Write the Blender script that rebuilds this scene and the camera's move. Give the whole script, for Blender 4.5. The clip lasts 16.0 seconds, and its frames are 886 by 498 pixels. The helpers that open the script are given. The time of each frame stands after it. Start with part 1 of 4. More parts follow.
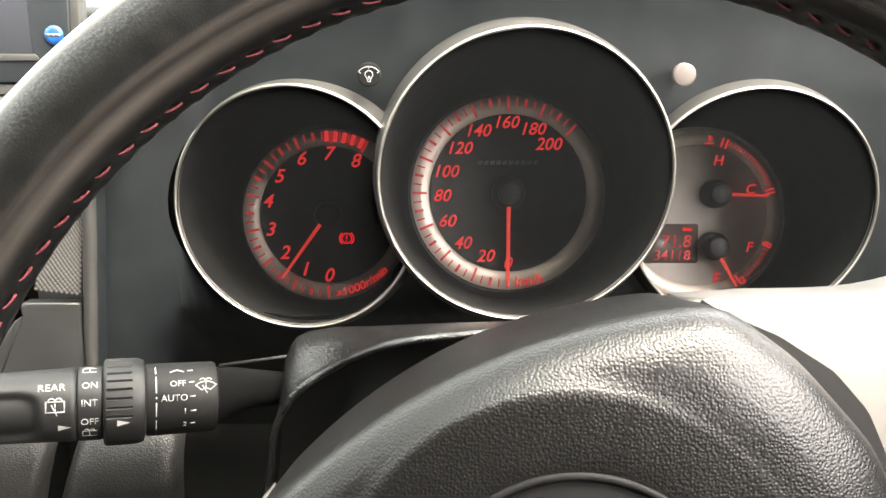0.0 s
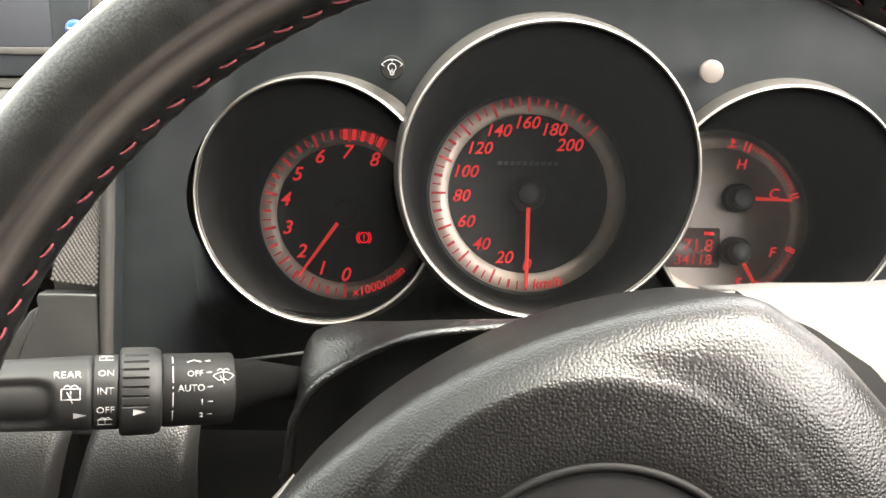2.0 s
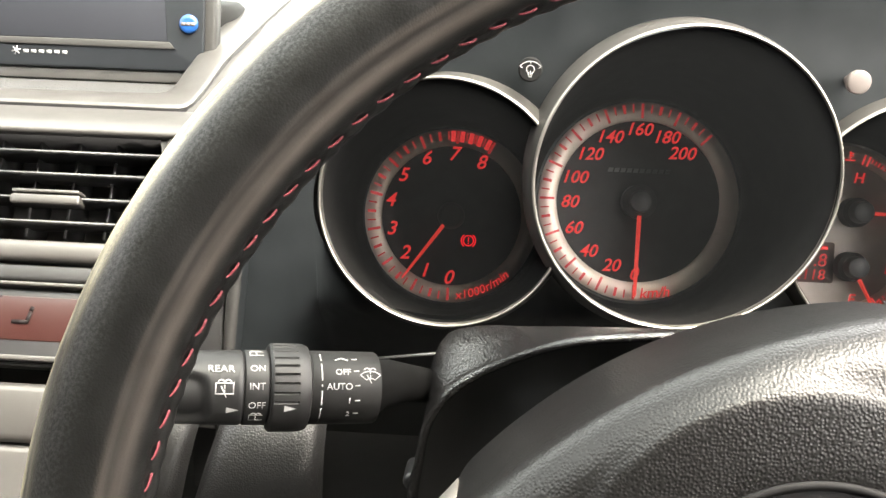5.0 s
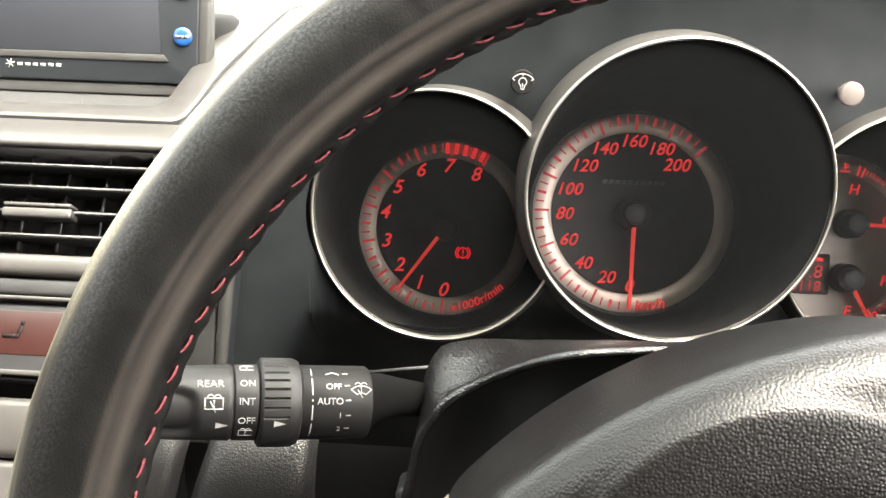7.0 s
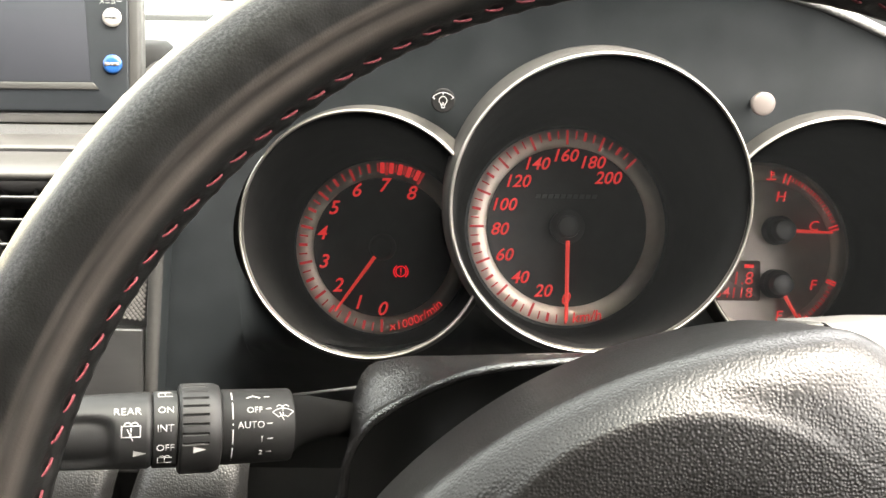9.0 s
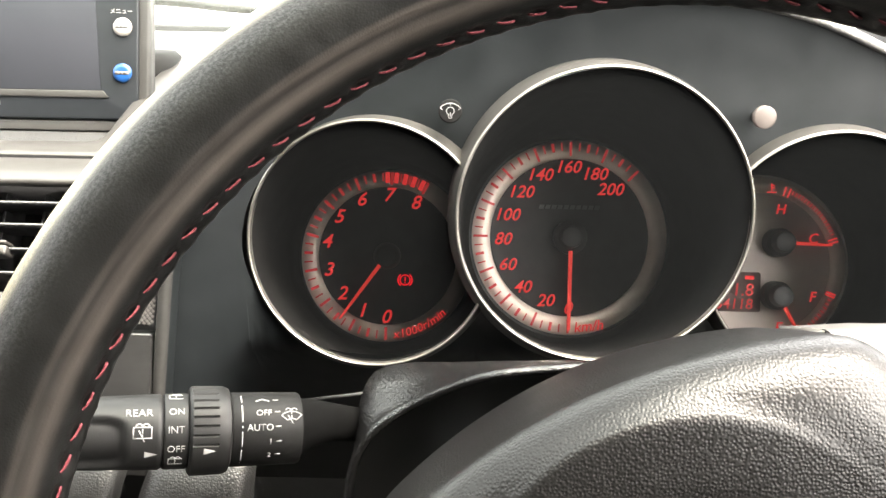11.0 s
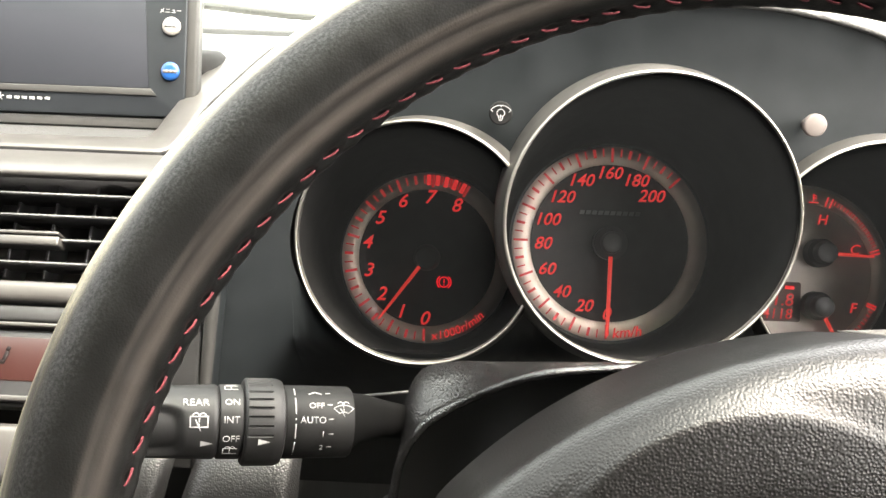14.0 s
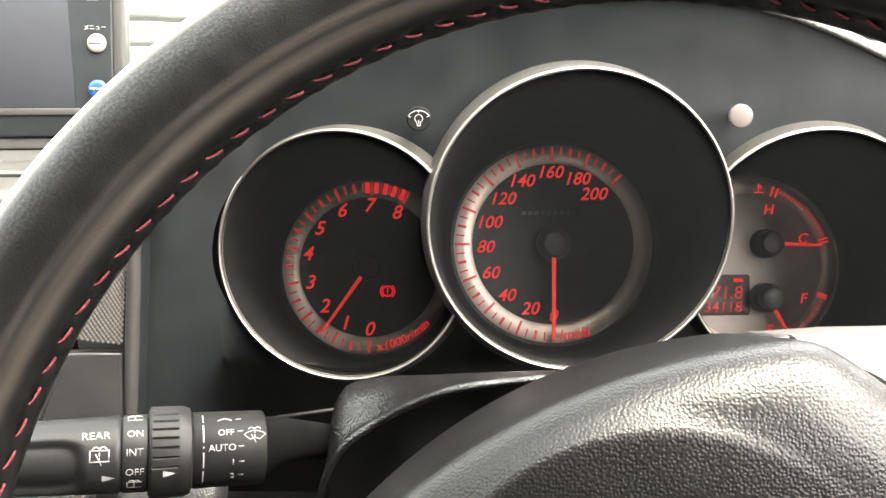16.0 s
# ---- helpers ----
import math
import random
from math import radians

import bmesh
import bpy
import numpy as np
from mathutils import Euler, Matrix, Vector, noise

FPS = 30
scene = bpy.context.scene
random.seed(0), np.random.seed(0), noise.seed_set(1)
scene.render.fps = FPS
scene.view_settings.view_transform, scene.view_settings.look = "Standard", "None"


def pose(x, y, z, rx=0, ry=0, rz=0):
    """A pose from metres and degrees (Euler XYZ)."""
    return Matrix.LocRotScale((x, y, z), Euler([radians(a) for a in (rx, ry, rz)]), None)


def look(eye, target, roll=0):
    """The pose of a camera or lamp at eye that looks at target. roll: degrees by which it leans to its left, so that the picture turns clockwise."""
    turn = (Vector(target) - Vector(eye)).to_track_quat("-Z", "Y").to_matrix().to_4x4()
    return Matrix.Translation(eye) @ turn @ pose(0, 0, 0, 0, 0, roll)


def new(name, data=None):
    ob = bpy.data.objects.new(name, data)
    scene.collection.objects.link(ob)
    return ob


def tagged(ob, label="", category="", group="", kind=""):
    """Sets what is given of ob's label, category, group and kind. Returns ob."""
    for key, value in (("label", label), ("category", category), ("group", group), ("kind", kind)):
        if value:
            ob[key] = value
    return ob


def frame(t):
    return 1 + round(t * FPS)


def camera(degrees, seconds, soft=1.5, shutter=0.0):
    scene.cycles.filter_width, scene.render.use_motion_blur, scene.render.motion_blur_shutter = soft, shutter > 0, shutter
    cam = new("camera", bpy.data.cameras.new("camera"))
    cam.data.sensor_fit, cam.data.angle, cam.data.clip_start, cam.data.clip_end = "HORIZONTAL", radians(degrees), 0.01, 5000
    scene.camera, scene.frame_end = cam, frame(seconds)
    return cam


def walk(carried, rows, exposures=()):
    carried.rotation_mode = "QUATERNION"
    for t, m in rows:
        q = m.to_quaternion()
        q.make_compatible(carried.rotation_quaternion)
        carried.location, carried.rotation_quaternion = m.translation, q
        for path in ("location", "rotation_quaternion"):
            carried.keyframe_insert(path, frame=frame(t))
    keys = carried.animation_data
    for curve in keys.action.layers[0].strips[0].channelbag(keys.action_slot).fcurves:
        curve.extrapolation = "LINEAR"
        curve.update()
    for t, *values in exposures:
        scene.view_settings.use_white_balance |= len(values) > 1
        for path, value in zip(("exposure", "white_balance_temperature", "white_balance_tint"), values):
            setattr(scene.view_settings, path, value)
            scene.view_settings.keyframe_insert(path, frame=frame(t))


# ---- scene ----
cam = camera(54.3, 16.0)
METRES, EYE, TILT, LEAN, TURN = 0.188, 1.0, -22.0, 0.0, 0.0
EXPOSURE, KELVIN = 5.1, 7380
ROWS = [
    (0.0, 0.0, 0.0, 0.0, 0.0, 0.0, -0.0),
    (0.5, -0.0353, -0.0184, -0.0195, 0.47, 0.15, -0.36),
    (1.0, -0.0422, -0.027, -0.0197, 0.69, 0.56, -0.88),
    (1.5, -0.0271, -0.0251, -0.0129, 0.58, 1.02, -0.68),
    (2.0, -0.0274, 0.0288, -0.0429, 0.6, 0.94, -0.9),
    (2.5, -0.1008, -0.014, -0.0234, 0.88, 1.18, -1.63),
    (3.0, -0.1149, -0.002, -0.0097, 1.02, 1.63, -1.45),
    (3.5, -0.136, 0.0275, -0.008, 1.29, 1.57, -1.42),
    (4.0, -0.2114, 0.0638, -0.0464, 1.67, 1.05, -2.35),
    (4.5, -0.262, 0.0468, -0.0546, 2.52, 1.09, -2.84),
    (7.0, -0.2466, 0.055, -0.0471, 2.54, 1.91, -2.69),
    (7.5, -0.1878, 0.049, -0.0218, 1.76, 2.04, -1.53),
    (8.0, -0.1581, 0.0496, -0.0308, 1.26, 2.3, -0.79),
    (8.5, -0.1483, 0.0523, -0.0436, 0.79, 2.77, -0.56),
    (11.0, -0.1662, 0.0172, -0.059, 0.4, 4.05, -1.21),
    (11.5, -0.1951, 0.039, -0.0848, 0.74, 3.76, -1.8),
    (12.0, -0.1995, 0.033, -0.0795, 0.97, 3.77, -1.94),
    (12.5, -0.1909, 0.0125, -0.0722, 1.2, 4.09, -1.98),
    (13.0, -0.2259, -0.0118, -0.0703, 1.55, 4.56, -2.38),
    (13.5, -0.2349, -0.0161, -0.0766, 1.7, 4.84, -2.65),
    (14.0, -0.2384, 0.0034, -0.0848, 1.4, 4.66, -2.57),
    (14.5, -0.2164, 0.0042, -0.0816, 0.93, 4.21, -1.8),
    (15.0, -0.2046, 0.0044, -0.0855, 0.54, 3.79, -1.27),
    (15.5, -0.1475, -0.0033, -0.0842, 0.56, 3.61, -0.32),
    (16.0, -0.075, 0.0605, -0.0508, 1.27, 4.58, 0.18),
]
walk(cam, [(t, pose(0, 0, EYE, TILT, LEAN, TURN) @ pose(METRES * x, METRES * y, METRES * z, 90 + pitch, roll, yaw)) for t, x, y, z, yaw, pitch, roll in ROWS],
     exposures=[(0.0, EXPOSURE, KELVIN, 10), (16.0, EXPOSURE, KELVIN, 10)])

# ---- world and light ----
world = bpy.data.worlds.new("daylight")
scene.world = world
world.use_nodes = True
wn = world.node_tree.nodes
sky = wn.new("ShaderNodeTexSky")
sky.sky_type = "NISHITA"
sky.sun_disc = False
sky.sun_elevation, sky.sun_rotation = radians(62.0), radians(125.0)
sky.air_density, sky.dust_density, sky.ozone_density = 1.0, 3.0, 1.5
wn["Background"].inputs["Strength"].default_value = 0.15
haze = wn.new("ShaderNodeHueSaturation")
haze.inputs["Saturation"].default_value = 0.22
world.node_tree.links.new(sky.outputs["Color"], haze.inputs["Color"])
world.node_tree.links.new(haze.outputs["Color"], wn["Background"].inputs["Color"])
sun_data = bpy.data.lights.new("sun", "SUN")
sun_data.energy, sun_data.angle, sun_data.color = 0.30, radians(60.0), (1.0, 0.95, 0.89)
sun = new("sun", sun_data)
sun.matrix_world = look((3.85, -2.69, 8.83), (0, 0, 0))


# ---- materials ----
LAMP_LEVEL = 0.34


def material(name, color, rough=0.5, metal=0.0, vary=0.15, scale=60.0, grain=0.0, grain_scale=900.0, spec=0.5,
             glow=None, glow_strength=0.0, second=None, second_scale=18.0, second_amount=(0.45, 0.7), coat=0.0, cells=None, cell_depth=0.0,
             stretch=(1, 1, 1), rough_vary=0.05, pits=False):
    """A painted, moulded or woven surface: colour that varies at two scales, roughness that varies, fine relief."""
    m = bpy.data.materials.new(name)
    m.use_nodes = True
    nt = m.node_tree
    p = nt.nodes["Principled BSDF"]
    link = nt.links.new
    tc = nt.nodes.new("ShaderNodeTexCoord")
    mp = nt.nodes.new("ShaderNodeMapping")
    mp.inputs["Scale"].default_value = stretch
    link(tc.outputs["Object"], mp.inputs["Vector"])
    vec = mp.outputs["Vector"]
    big = nt.nodes.new("ShaderNodeTexNoise")
    big.inputs["Scale"].default_value, big.inputs["Detail"].default_value = scale, 6
    link(vec, big.inputs["Vector"])
    ramp = nt.nodes.new("ShaderNodeMapRange")
    ramp.inputs["From Min"].default_value, ramp.inputs["From Max"].default_value = 0.25, 0.75
    ramp.inputs["To Min"].default_value, ramp.inputs["To Max"].default_value = 1 - vary, 1 + vary
    link(big.outputs["Fac"], ramp.inputs["Value"])
    mul = nt.nodes.new("ShaderNodeMix")
    mul.data_type, mul.blend_type = "RGBA", "MULTIPLY"
    mul.inputs["Factor"].default_value = 1.0
    mul.inputs[6].default_value = (*color, 1)
    link(ramp.outputs["Result"], mul.inputs[7])
    out = mul.outputs[2]
    if second:
        n2 = nt.nodes.new("ShaderNodeTexNoise")
        n2.inputs["Scale"].default_value, n2.inputs["Detail"].default_value, n2.inputs["Roughness"].default_value = second_scale, 8, 0.65
        link(vec, n2.inputs["Vector"])
        r2 = nt.nodes.new("ShaderNodeMapRange")
        r2.inputs["From Min"].default_value, r2.inputs["From Max"].default_value = second_amount
        link(n2.outputs["Fac"], r2.inputs["Value"])
        mx = nt.nodes.new("ShaderNodeMix")
        mx.data_type = "RGBA"
        link(r2.outputs["Result"], mx.inputs["Factor"])
        link(out, mx.inputs[6])
        mx.inputs[7].default_value = (*second, 1)
        out = mx.outputs[2]
    link(out, p.inputs["Base Color"])
    rr = nt.nodes.new("ShaderNodeMapRange")
    rr.inputs["From Min"].default_value, rr.inputs["From Max"].default_value = 0.3, 0.7
    rr.inputs["To Min"].default_value, rr.inputs["To Max"].default_value = max(rough - rough_vary, 0.02), min(rough + rough_vary, 1)
    link(big.outputs["Fac"], rr.inputs["Value"])
    link(rr.outputs["Result"], p.inputs["Roughness"])
    p.inputs["Metallic"].default_value = metal
    p.inputs["Specular IOR Level"].default_value = spec
    p.inputs["Coat Weight"].default_value = coat
    p.inputs["Coat Roughness"].default_value = 0.08
    if cells:
        vo = nt.nodes.new("ShaderNodeTexVoronoi")
        vo.feature = "SMOOTH_F1"
        vo.inputs["Smoothness"].default_value = 0.35
        vo.inputs["Scale"].default_value = cells
        wob = nt.nodes.new("ShaderNodeTexNoise")
        wob.inputs["Scale"].default_value = cells * 0.55
        link(vec, wob.inputs["Vector"])
        add = nt.nodes.new("ShaderNodeMix")
        add.data_type, add.blend_type = "RGBA", "LINEAR_LIGHT"
        add.inputs["Factor"].default_value = 0.09 / cells
        link(vec, add.inputs[6])
        link(wob.outputs["Color"], add.inputs[7])
        link(add.outputs[2], vo.inputs["Vector"])
        b = nt.nodes.new("ShaderNodeBump")
        b.invert = not pits
        b.inputs["Strength"].default_value = 1.0
        b.inputs["Distance"].default_value = cell_depth
        height = vo.outputs["Distance"]
        if pits:
            # rounded hollows between a net of level ridges
            vo.feature = "F1"
            vo.inputs["Randomness"].default_value = 0.8
            dish = nt.nodes.new("ShaderNodeMapRange")
            dish.interpolation_type = "SMOOTHSTEP"
            dish.inputs["From Min"].default_value, dish.inputs["From Max"].default_value = 0.0, 0.78
            link(height, dish.inputs["Value"])
            height = dish.outputs["Result"]
        link(height, b.inputs["Height"])
        link(b.outputs["Normal"], p.inputs["Normal"])
    if grain:
        n3 = nt.nodes.new("ShaderNodeTexNoise")
        n3.inputs["Scale"].default_value, n3.inputs["Detail"].default_value = grain_scale, 3
        link(vec, n3.inputs["Vector"])
        b2 = nt.nodes.new("ShaderNodeBump")
        b2.inputs["Strength"].default_value = 1.0
        b2.inputs["Distance"].default_value = grain
        link(n3.outputs["Fac"], b2.inputs["Height"])
        if cells:
            link(b.outputs["Normal"], b2.inputs["Normal"])
        link(b2.outputs["Normal"], p.inputs["Normal"])
    if glow:
        p.inputs["Emission Color"].default_value = (*glow, 1)
        p.inputs["Emission Strength"].default_value = glow_strength * LAMP_LEVEL
    return m


thread = material("red_thread", (0.092, 0.022, 0.027), 0.75, vary=0.3, scale=700, grain=0.0002, grain_scale=3000, spec=0.1)
pad_skin = material("pad_grain", (0.0032, 0.0031, 0.0030), 0.35, spec=0.3, second=(0.09, 0.09, 0.088), second_scale=700, second_amount=(0.745, 0.80), vary=0.15, scale=120, cells=1150, cell_depth=0.00009, rough_vary=0.015, pits=True)
shroud_skin = material("shroud_grain", (0.006, 0.006, 0.006), 0.24, spec=0.9, vary=0.2, scale=150, cells=1150, cell_depth=0.0002, rough_vary=0.02, pits=True)
knee_skin = material("knee_grain", (0.008, 0.008, 0.008), 0.34, spec=0.35, vary=0.2, scale=100, cells=1100, cell_depth=0.00011, rough_vary=0.02, pits=True)
satin_black = material("satin_black", (0.015, 0.015, 0.0154), 0.42, vary=0.2, scale=200, grain=0.000004, grain_scale=3000, second=(0.03, 0.03, 0.03), second_scale=400, second_amount=(0.68, 0.8))
panel_black = material("cluster_black", (0.0095, 0.0112, 0.0120), 0.4, spec=0.2, vary=0.2, scale=60, grain=0.000005, grain_scale=3000, second=(0.007, 0.007, 0.007), second_scale=700, second_amount=(0.7, 0.8))
plate_black = material("plate_black", (0.014, 0.0145, 0.0145), 0.45, spec=0.3, vary=0.15, scale=80, second=(0.06, 0.06, 0.06), second_scale=900, second_amount=(0.78, 0.82))
cup_black = material("gauge_cup_black", (0.0082, 0.0080, 0.0080), 0.8, vary=0.2, scale=80, spec=0.0)
stalk_black = material("stalk_black", (0.009, 0.009, 0.009), 0.48, spec=0.22, vary=0.15, scale=200, rough_vary=0.02, grain=0.000003, grain_scale=3000)
stalk_matt = material("stalk_matt", (0.009, 0.009, 0.009), 0.5, spec=0.10, vary=0.15, scale=200, rough_vary=0.02, grain=0.000003, grain_scale=3000)
switch_grey = material("switch_grey", (0.016, 0.016, 0.0158), 0.33, vary=0.2, scale=60, grain=0.00001, grain_scale=500, stretch=(1, 1, 6))
mesh_grey = material("speckled_grey", (0.10, 0.095, 0.09), 0.4, vary=0.2, scale=60)
strip_grey = material("strip_grey", (0.032, 0.0315, 0.030), 0.38, vary=0.15, scale=60, grain=0.00001, grain_scale=500, stretch=(1, 1, 6))
vent_black = material("vent_black", (0.008, 0.0083, 0.0086), 0.36, vary=0.1, scale=150, rough_vary=0.0)
silver = material("silver_paint", (0.060, 0.057, 0.0535), 0.42, metal=0.55, vary=0.05, scale=50, grain=0.000008, grain_scale=6000)
# same silver as the trim, made brighter here to imitate light on the spokes
spoke_silver_lit = material("spoke_silver_lit", (0.155, 0.146, 0.134), 0.42, metal=0.5, vary=0.05, scale=50, grain=0.000008, grain_scale=6000)
bezel_metal = material("satin_bezel", (0.34, 0.325, 0.295), 0.36, metal=0.9, vary=0.06, scale=90)
flange_grey = material("bezel_flange", (0.033, 0.0318, 0.0295), 0.5, metal=0.3, vary=0.08, scale=90)
dial_black = material("dial_black", (0.036, 0.0355, 0.0355), 0.6, vary=0.15, scale=80, spec=0.2)
dial_grey = material("dial_grey", (0.35, 0.30, 0.27), 0.5, vary=0.1, scale=70)
band_silver = material("dial_band", (0.64, 0.55, 0.49), 0.5, metal=0.5, vary=0.05, scale=120)
red_glow = material("backlit_red", (0.45, 0.03, 0.03), 0.5, vary=0.05, glow=(1.0, 0.045, 0.05), glow_strength=0.044)
tick_red = material("scale_red", (0.42, 0.05, 0.05), 0.5, vary=0.05, glow=(1.0, 0.05, 0.055), glow_strength=0.02)
red_lamp = material("warning_red", (0.5, 0.02, 0.02), 0.5, vary=0.05, glow=(1.0, 0.01, 0.03), glow_strength=0.065)
needle_red = material("needle_red", (0.60, 0.06, 0.05), 0.5, vary=0.1, scale=300, glow=(1.0, 0.06, 0.05), glow_strength=0.038)
hub_grey = material("hub_grey", (0.04, 0.04, 0.041), 0.5, vary=0.1, scale=200)
logo_grey = material("logo_grey", (0.075, 0.075, 0.075), 0.45, vary=0.05)
digit_red = material("display_red", (0.40, 0.05, 0.05), 0.5, vary=0.05, glow=(1.0, 0.05, 0.055), glow_strength=0.026)
print_grey = material("grey_print", (0.30, 0.30, 0.295), 0.6, vary=0.08, scale=600)
print_white = material("white_print", (0.27, 0.27, 0.262), 0.7, spec=0.1, vary=0.08, scale=600)
knob_cream = material("cream_knob", (0.080, 0.067, 0.061), 0.5, vary=0.06, scale=150)
screen_glass = material("screen_glass", (0.0205, 0.0222, 0.0262), 0.5, vary=0.05, scale=20, spec=0.08)
nav_black = material("nav_black", (0.010, 0.0115, 0.013), 0.36, vary=0.1, scale=100, rough_vary=0.02, spec=0.2)
nav_grey = material("nav_grey", (0.021, 0.0205, 0.0195), 0.45, vary=0.08, scale=80, spec=0.25)
blue_key = material("blue_key", (0.005, 0.04, 0.14), 0.3, vary=0.1, glow=(0.03, 0.25, 0.9), glow_strength=0.006)
cream_key = material("cream_key", (0.17, 0.162, 0.15), 0.4, vary=0.05)
lcd_red = material("amber_lcd", (0.019, 0.0062, 0.0052), 0.3, vary=0.06, scale=40, glow=(0.5, 0.12, 0.08), glow_strength=0.0018, coat=0.0)
lcd_pale = material("odometer_glass", (0.10, 0.076, 0.072), 0.4, vary=0.06, scale=60)
lcd_ink = material("lcd_ink", (0.01, 0.008, 0.008), 0.5, vary=0.05, spec=0.05)
dash_grey = material("dash_top", (0.06, 0.06, 0.058), 0.6, vary=0.12, scale=40, cells=700, cell_depth=0.0003)
trim_cloth = material("cabin_trim", (0.016, 0.016, 0.016), 0.85, vary=0.15, scale=30, grain=0.0005, grain_scale=500)
# headliner kept dark to hold down bounced light in the cabin
headliner = material("headliner", (0.05, 0.049, 0.047), 0.9, vary=0.08, scale=30, grain=0.0005, grain_scale=500)
asphalt = material("asphalt", (0.085, 0.082, 0.08), 0.9, vary=0.2, scale=3, second=(0.12, 0.117, 0.11), second_scale=0.6)
cowl_grey = material("cowl", (0.55, 0.55, 0.53), 0.5, vary=0.15, scale=20)
boot_black = material("boot_black", (0.0035, 0.0035, 0.0035), 0.8, vary=0.2, scale=120, spec=0.03)
pod_black = material("pod_black", (0.007, 0.007, 0.007), 0.75, vary=0.2, scale=80, spec=0.1)
emblem_black = material("emblem_black", (0.005, 0.005, 0.0051), 0.6, vary=0.3, scale=300, spec=0.1)
rubber = material("rubber", (0.02, 0.02, 0.02), 0.7, vary=0.2, scale=100)
glass = bpy.data.materials.new("window_glass")
glass.use_nodes = True
_gn = glass.node_tree.nodes
_gn.remove(_gn["Principled BSDF"])
_thru, _gloss, _both = [_gn.new(k) for k in ("ShaderNodeBsdfTransparent", "ShaderNodeBsdfGlossy", "ShaderNodeMixShader")]
_both.inputs[0].default_value = 0.05
_thru.inputs["Color"].default_value = (0.90, 0.93, 0.91, 1)
_gloss.inputs["Roughness"].default_value = 0.0
for _a, _b in ((_thru.outputs[0], _both.inputs[1]), (_gloss.outputs[0], _both.inputs[2]), (_both.outputs[0], _gn["Material Output"].inputs["Surface"])):
    glass.node_tree.links.new(_a, _b)


# gauge lens with a thin pale veil mixed in to imitate glare over the dials
lens_clear = bpy.data.materials.new("veiled_lens")
lens_clear.use_nodes = True
_gn = lens_clear.node_tree.nodes
_gn.remove(_gn["Principled BSDF"])
_thru, _veil, _both = [_gn.new(k) for k in ("ShaderNodeBsdfTransparent", "ShaderNodeBsdfDiffuse", "ShaderNodeMixShader")]
_cloud = _gn.new("ShaderNodeTexNoise")
_cloud.inputs["Scale"].default_value, _cloud.inputs["Detail"].default_value = 45.0, 6
_dim = _gn.new("ShaderNodeMapRange")
_dim.inputs["To Min"].default_value, _dim.inputs["To Max"].default_value = 0.0033, 0.0058
_veil.inputs["Color"].default_value = (0.57, 0.61, 0.63, 1)
for _a, _b in ((_cloud.outputs["Fac"], _dim.inputs["Value"]), (_dim.outputs["Result"], _both.inputs[0]), (_thru.outputs[0], _both.inputs[1]), (_veil.outputs[0], _both.inputs[2]), (_both.outputs[0], _gn["Material Output"].inputs["Surface"])):
    lens_clear.node_tree.links.new(_a, _b)


# worn rim leather: the map runs along the rim (first axis, metres) and round its section (second axis, turns)
leather = material("rim_leather", (0.0042, 0.0042, 0.0041), 0.38, spec=0.175, vary=0.25, scale=160, grain=0.00002, grain_scale=2200, cells=1700, cell_depth=0.00004)
_nt = leather.node_tree
_l = _nt.links.new
_p = _nt.nodes["Principled BSDF"]
_base = _p.inputs["Base Color"].links[0].from_socket
_uv = _nt.nodes.new("ShaderNodeUVMap")
_uv.uv_map = "along"
_sep = _nt.nodes.new("ShaderNodeSeparateXYZ")
_l(_uv.outputs["UV"], _sep.inputs["Vector"])


def streak(centre, width, along, around, low, high, color, before):
    """A lengthwise ragged band, wear with some painted sheen, mixed over the leather."""
    d = _nt.nodes.new("ShaderNodeMath")
    d.operation = "SUBTRACT"
    d.inputs[1].default_value = centre
    _l(_sep.outputs["Y"], d.inputs[0])
    ab = _nt.nodes.new("ShaderNodeMath")
    ab.operation = "ABSOLUTE"
    _l(d.outputs[0], ab.inputs[0])
    fall = _nt.nodes.new("ShaderNodeMapRange")
    fall.interpolation_type = "SMOOTHSTEP"
    fall.inputs["From Min"].default_value, fall.inputs["From Max"].default_value = 0.0, width
    fall.inputs["To Min"].default_value, fall.inputs["To Max"].default_value = 1.0, 0.0
    _l(ab.outputs[0], fall.inputs["Value"])
    sc = _nt.nodes.new("ShaderNodeMapping")
    sc.inputs["Scale"].default_value = (along, around, 1)
    _l(_uv.outputs["UV"], sc.inputs["Vector"])
    no = _nt.nodes.new("ShaderNodeTexNoise")
    no.inputs["Scale"].default_value, no.inputs["Detail"].default_value, no.inputs["Roughness"].default_value = 1.0, 7, 0.6
    _l(sc.outputs["Vector"], no.inputs["Vector"])
    th = _nt.nodes.new("ShaderNodeMapRange")
    th.inputs["From Min"].default_value, th.inputs["From Max"].default_value = low, high
    _l(no.outputs["Fac"], th.inputs["Value"])
    mu = _nt.nodes.new("ShaderNodeMath")
    mu.operation = "MULTIPLY"
    _l(fall.outputs["Result"], mu.inputs[0])
    _l(th.outputs["Result"], mu.inputs[1])
    mx = _nt.nodes.new("ShaderNodeMix")
    mx.data_type = "RGBA"
    _l(mu.outputs[0], mx.inputs["Factor"])
    _l(before, mx.inputs[6])
    mx.inputs[7].default_value = (*color, 1)
    return mx.outputs[2]


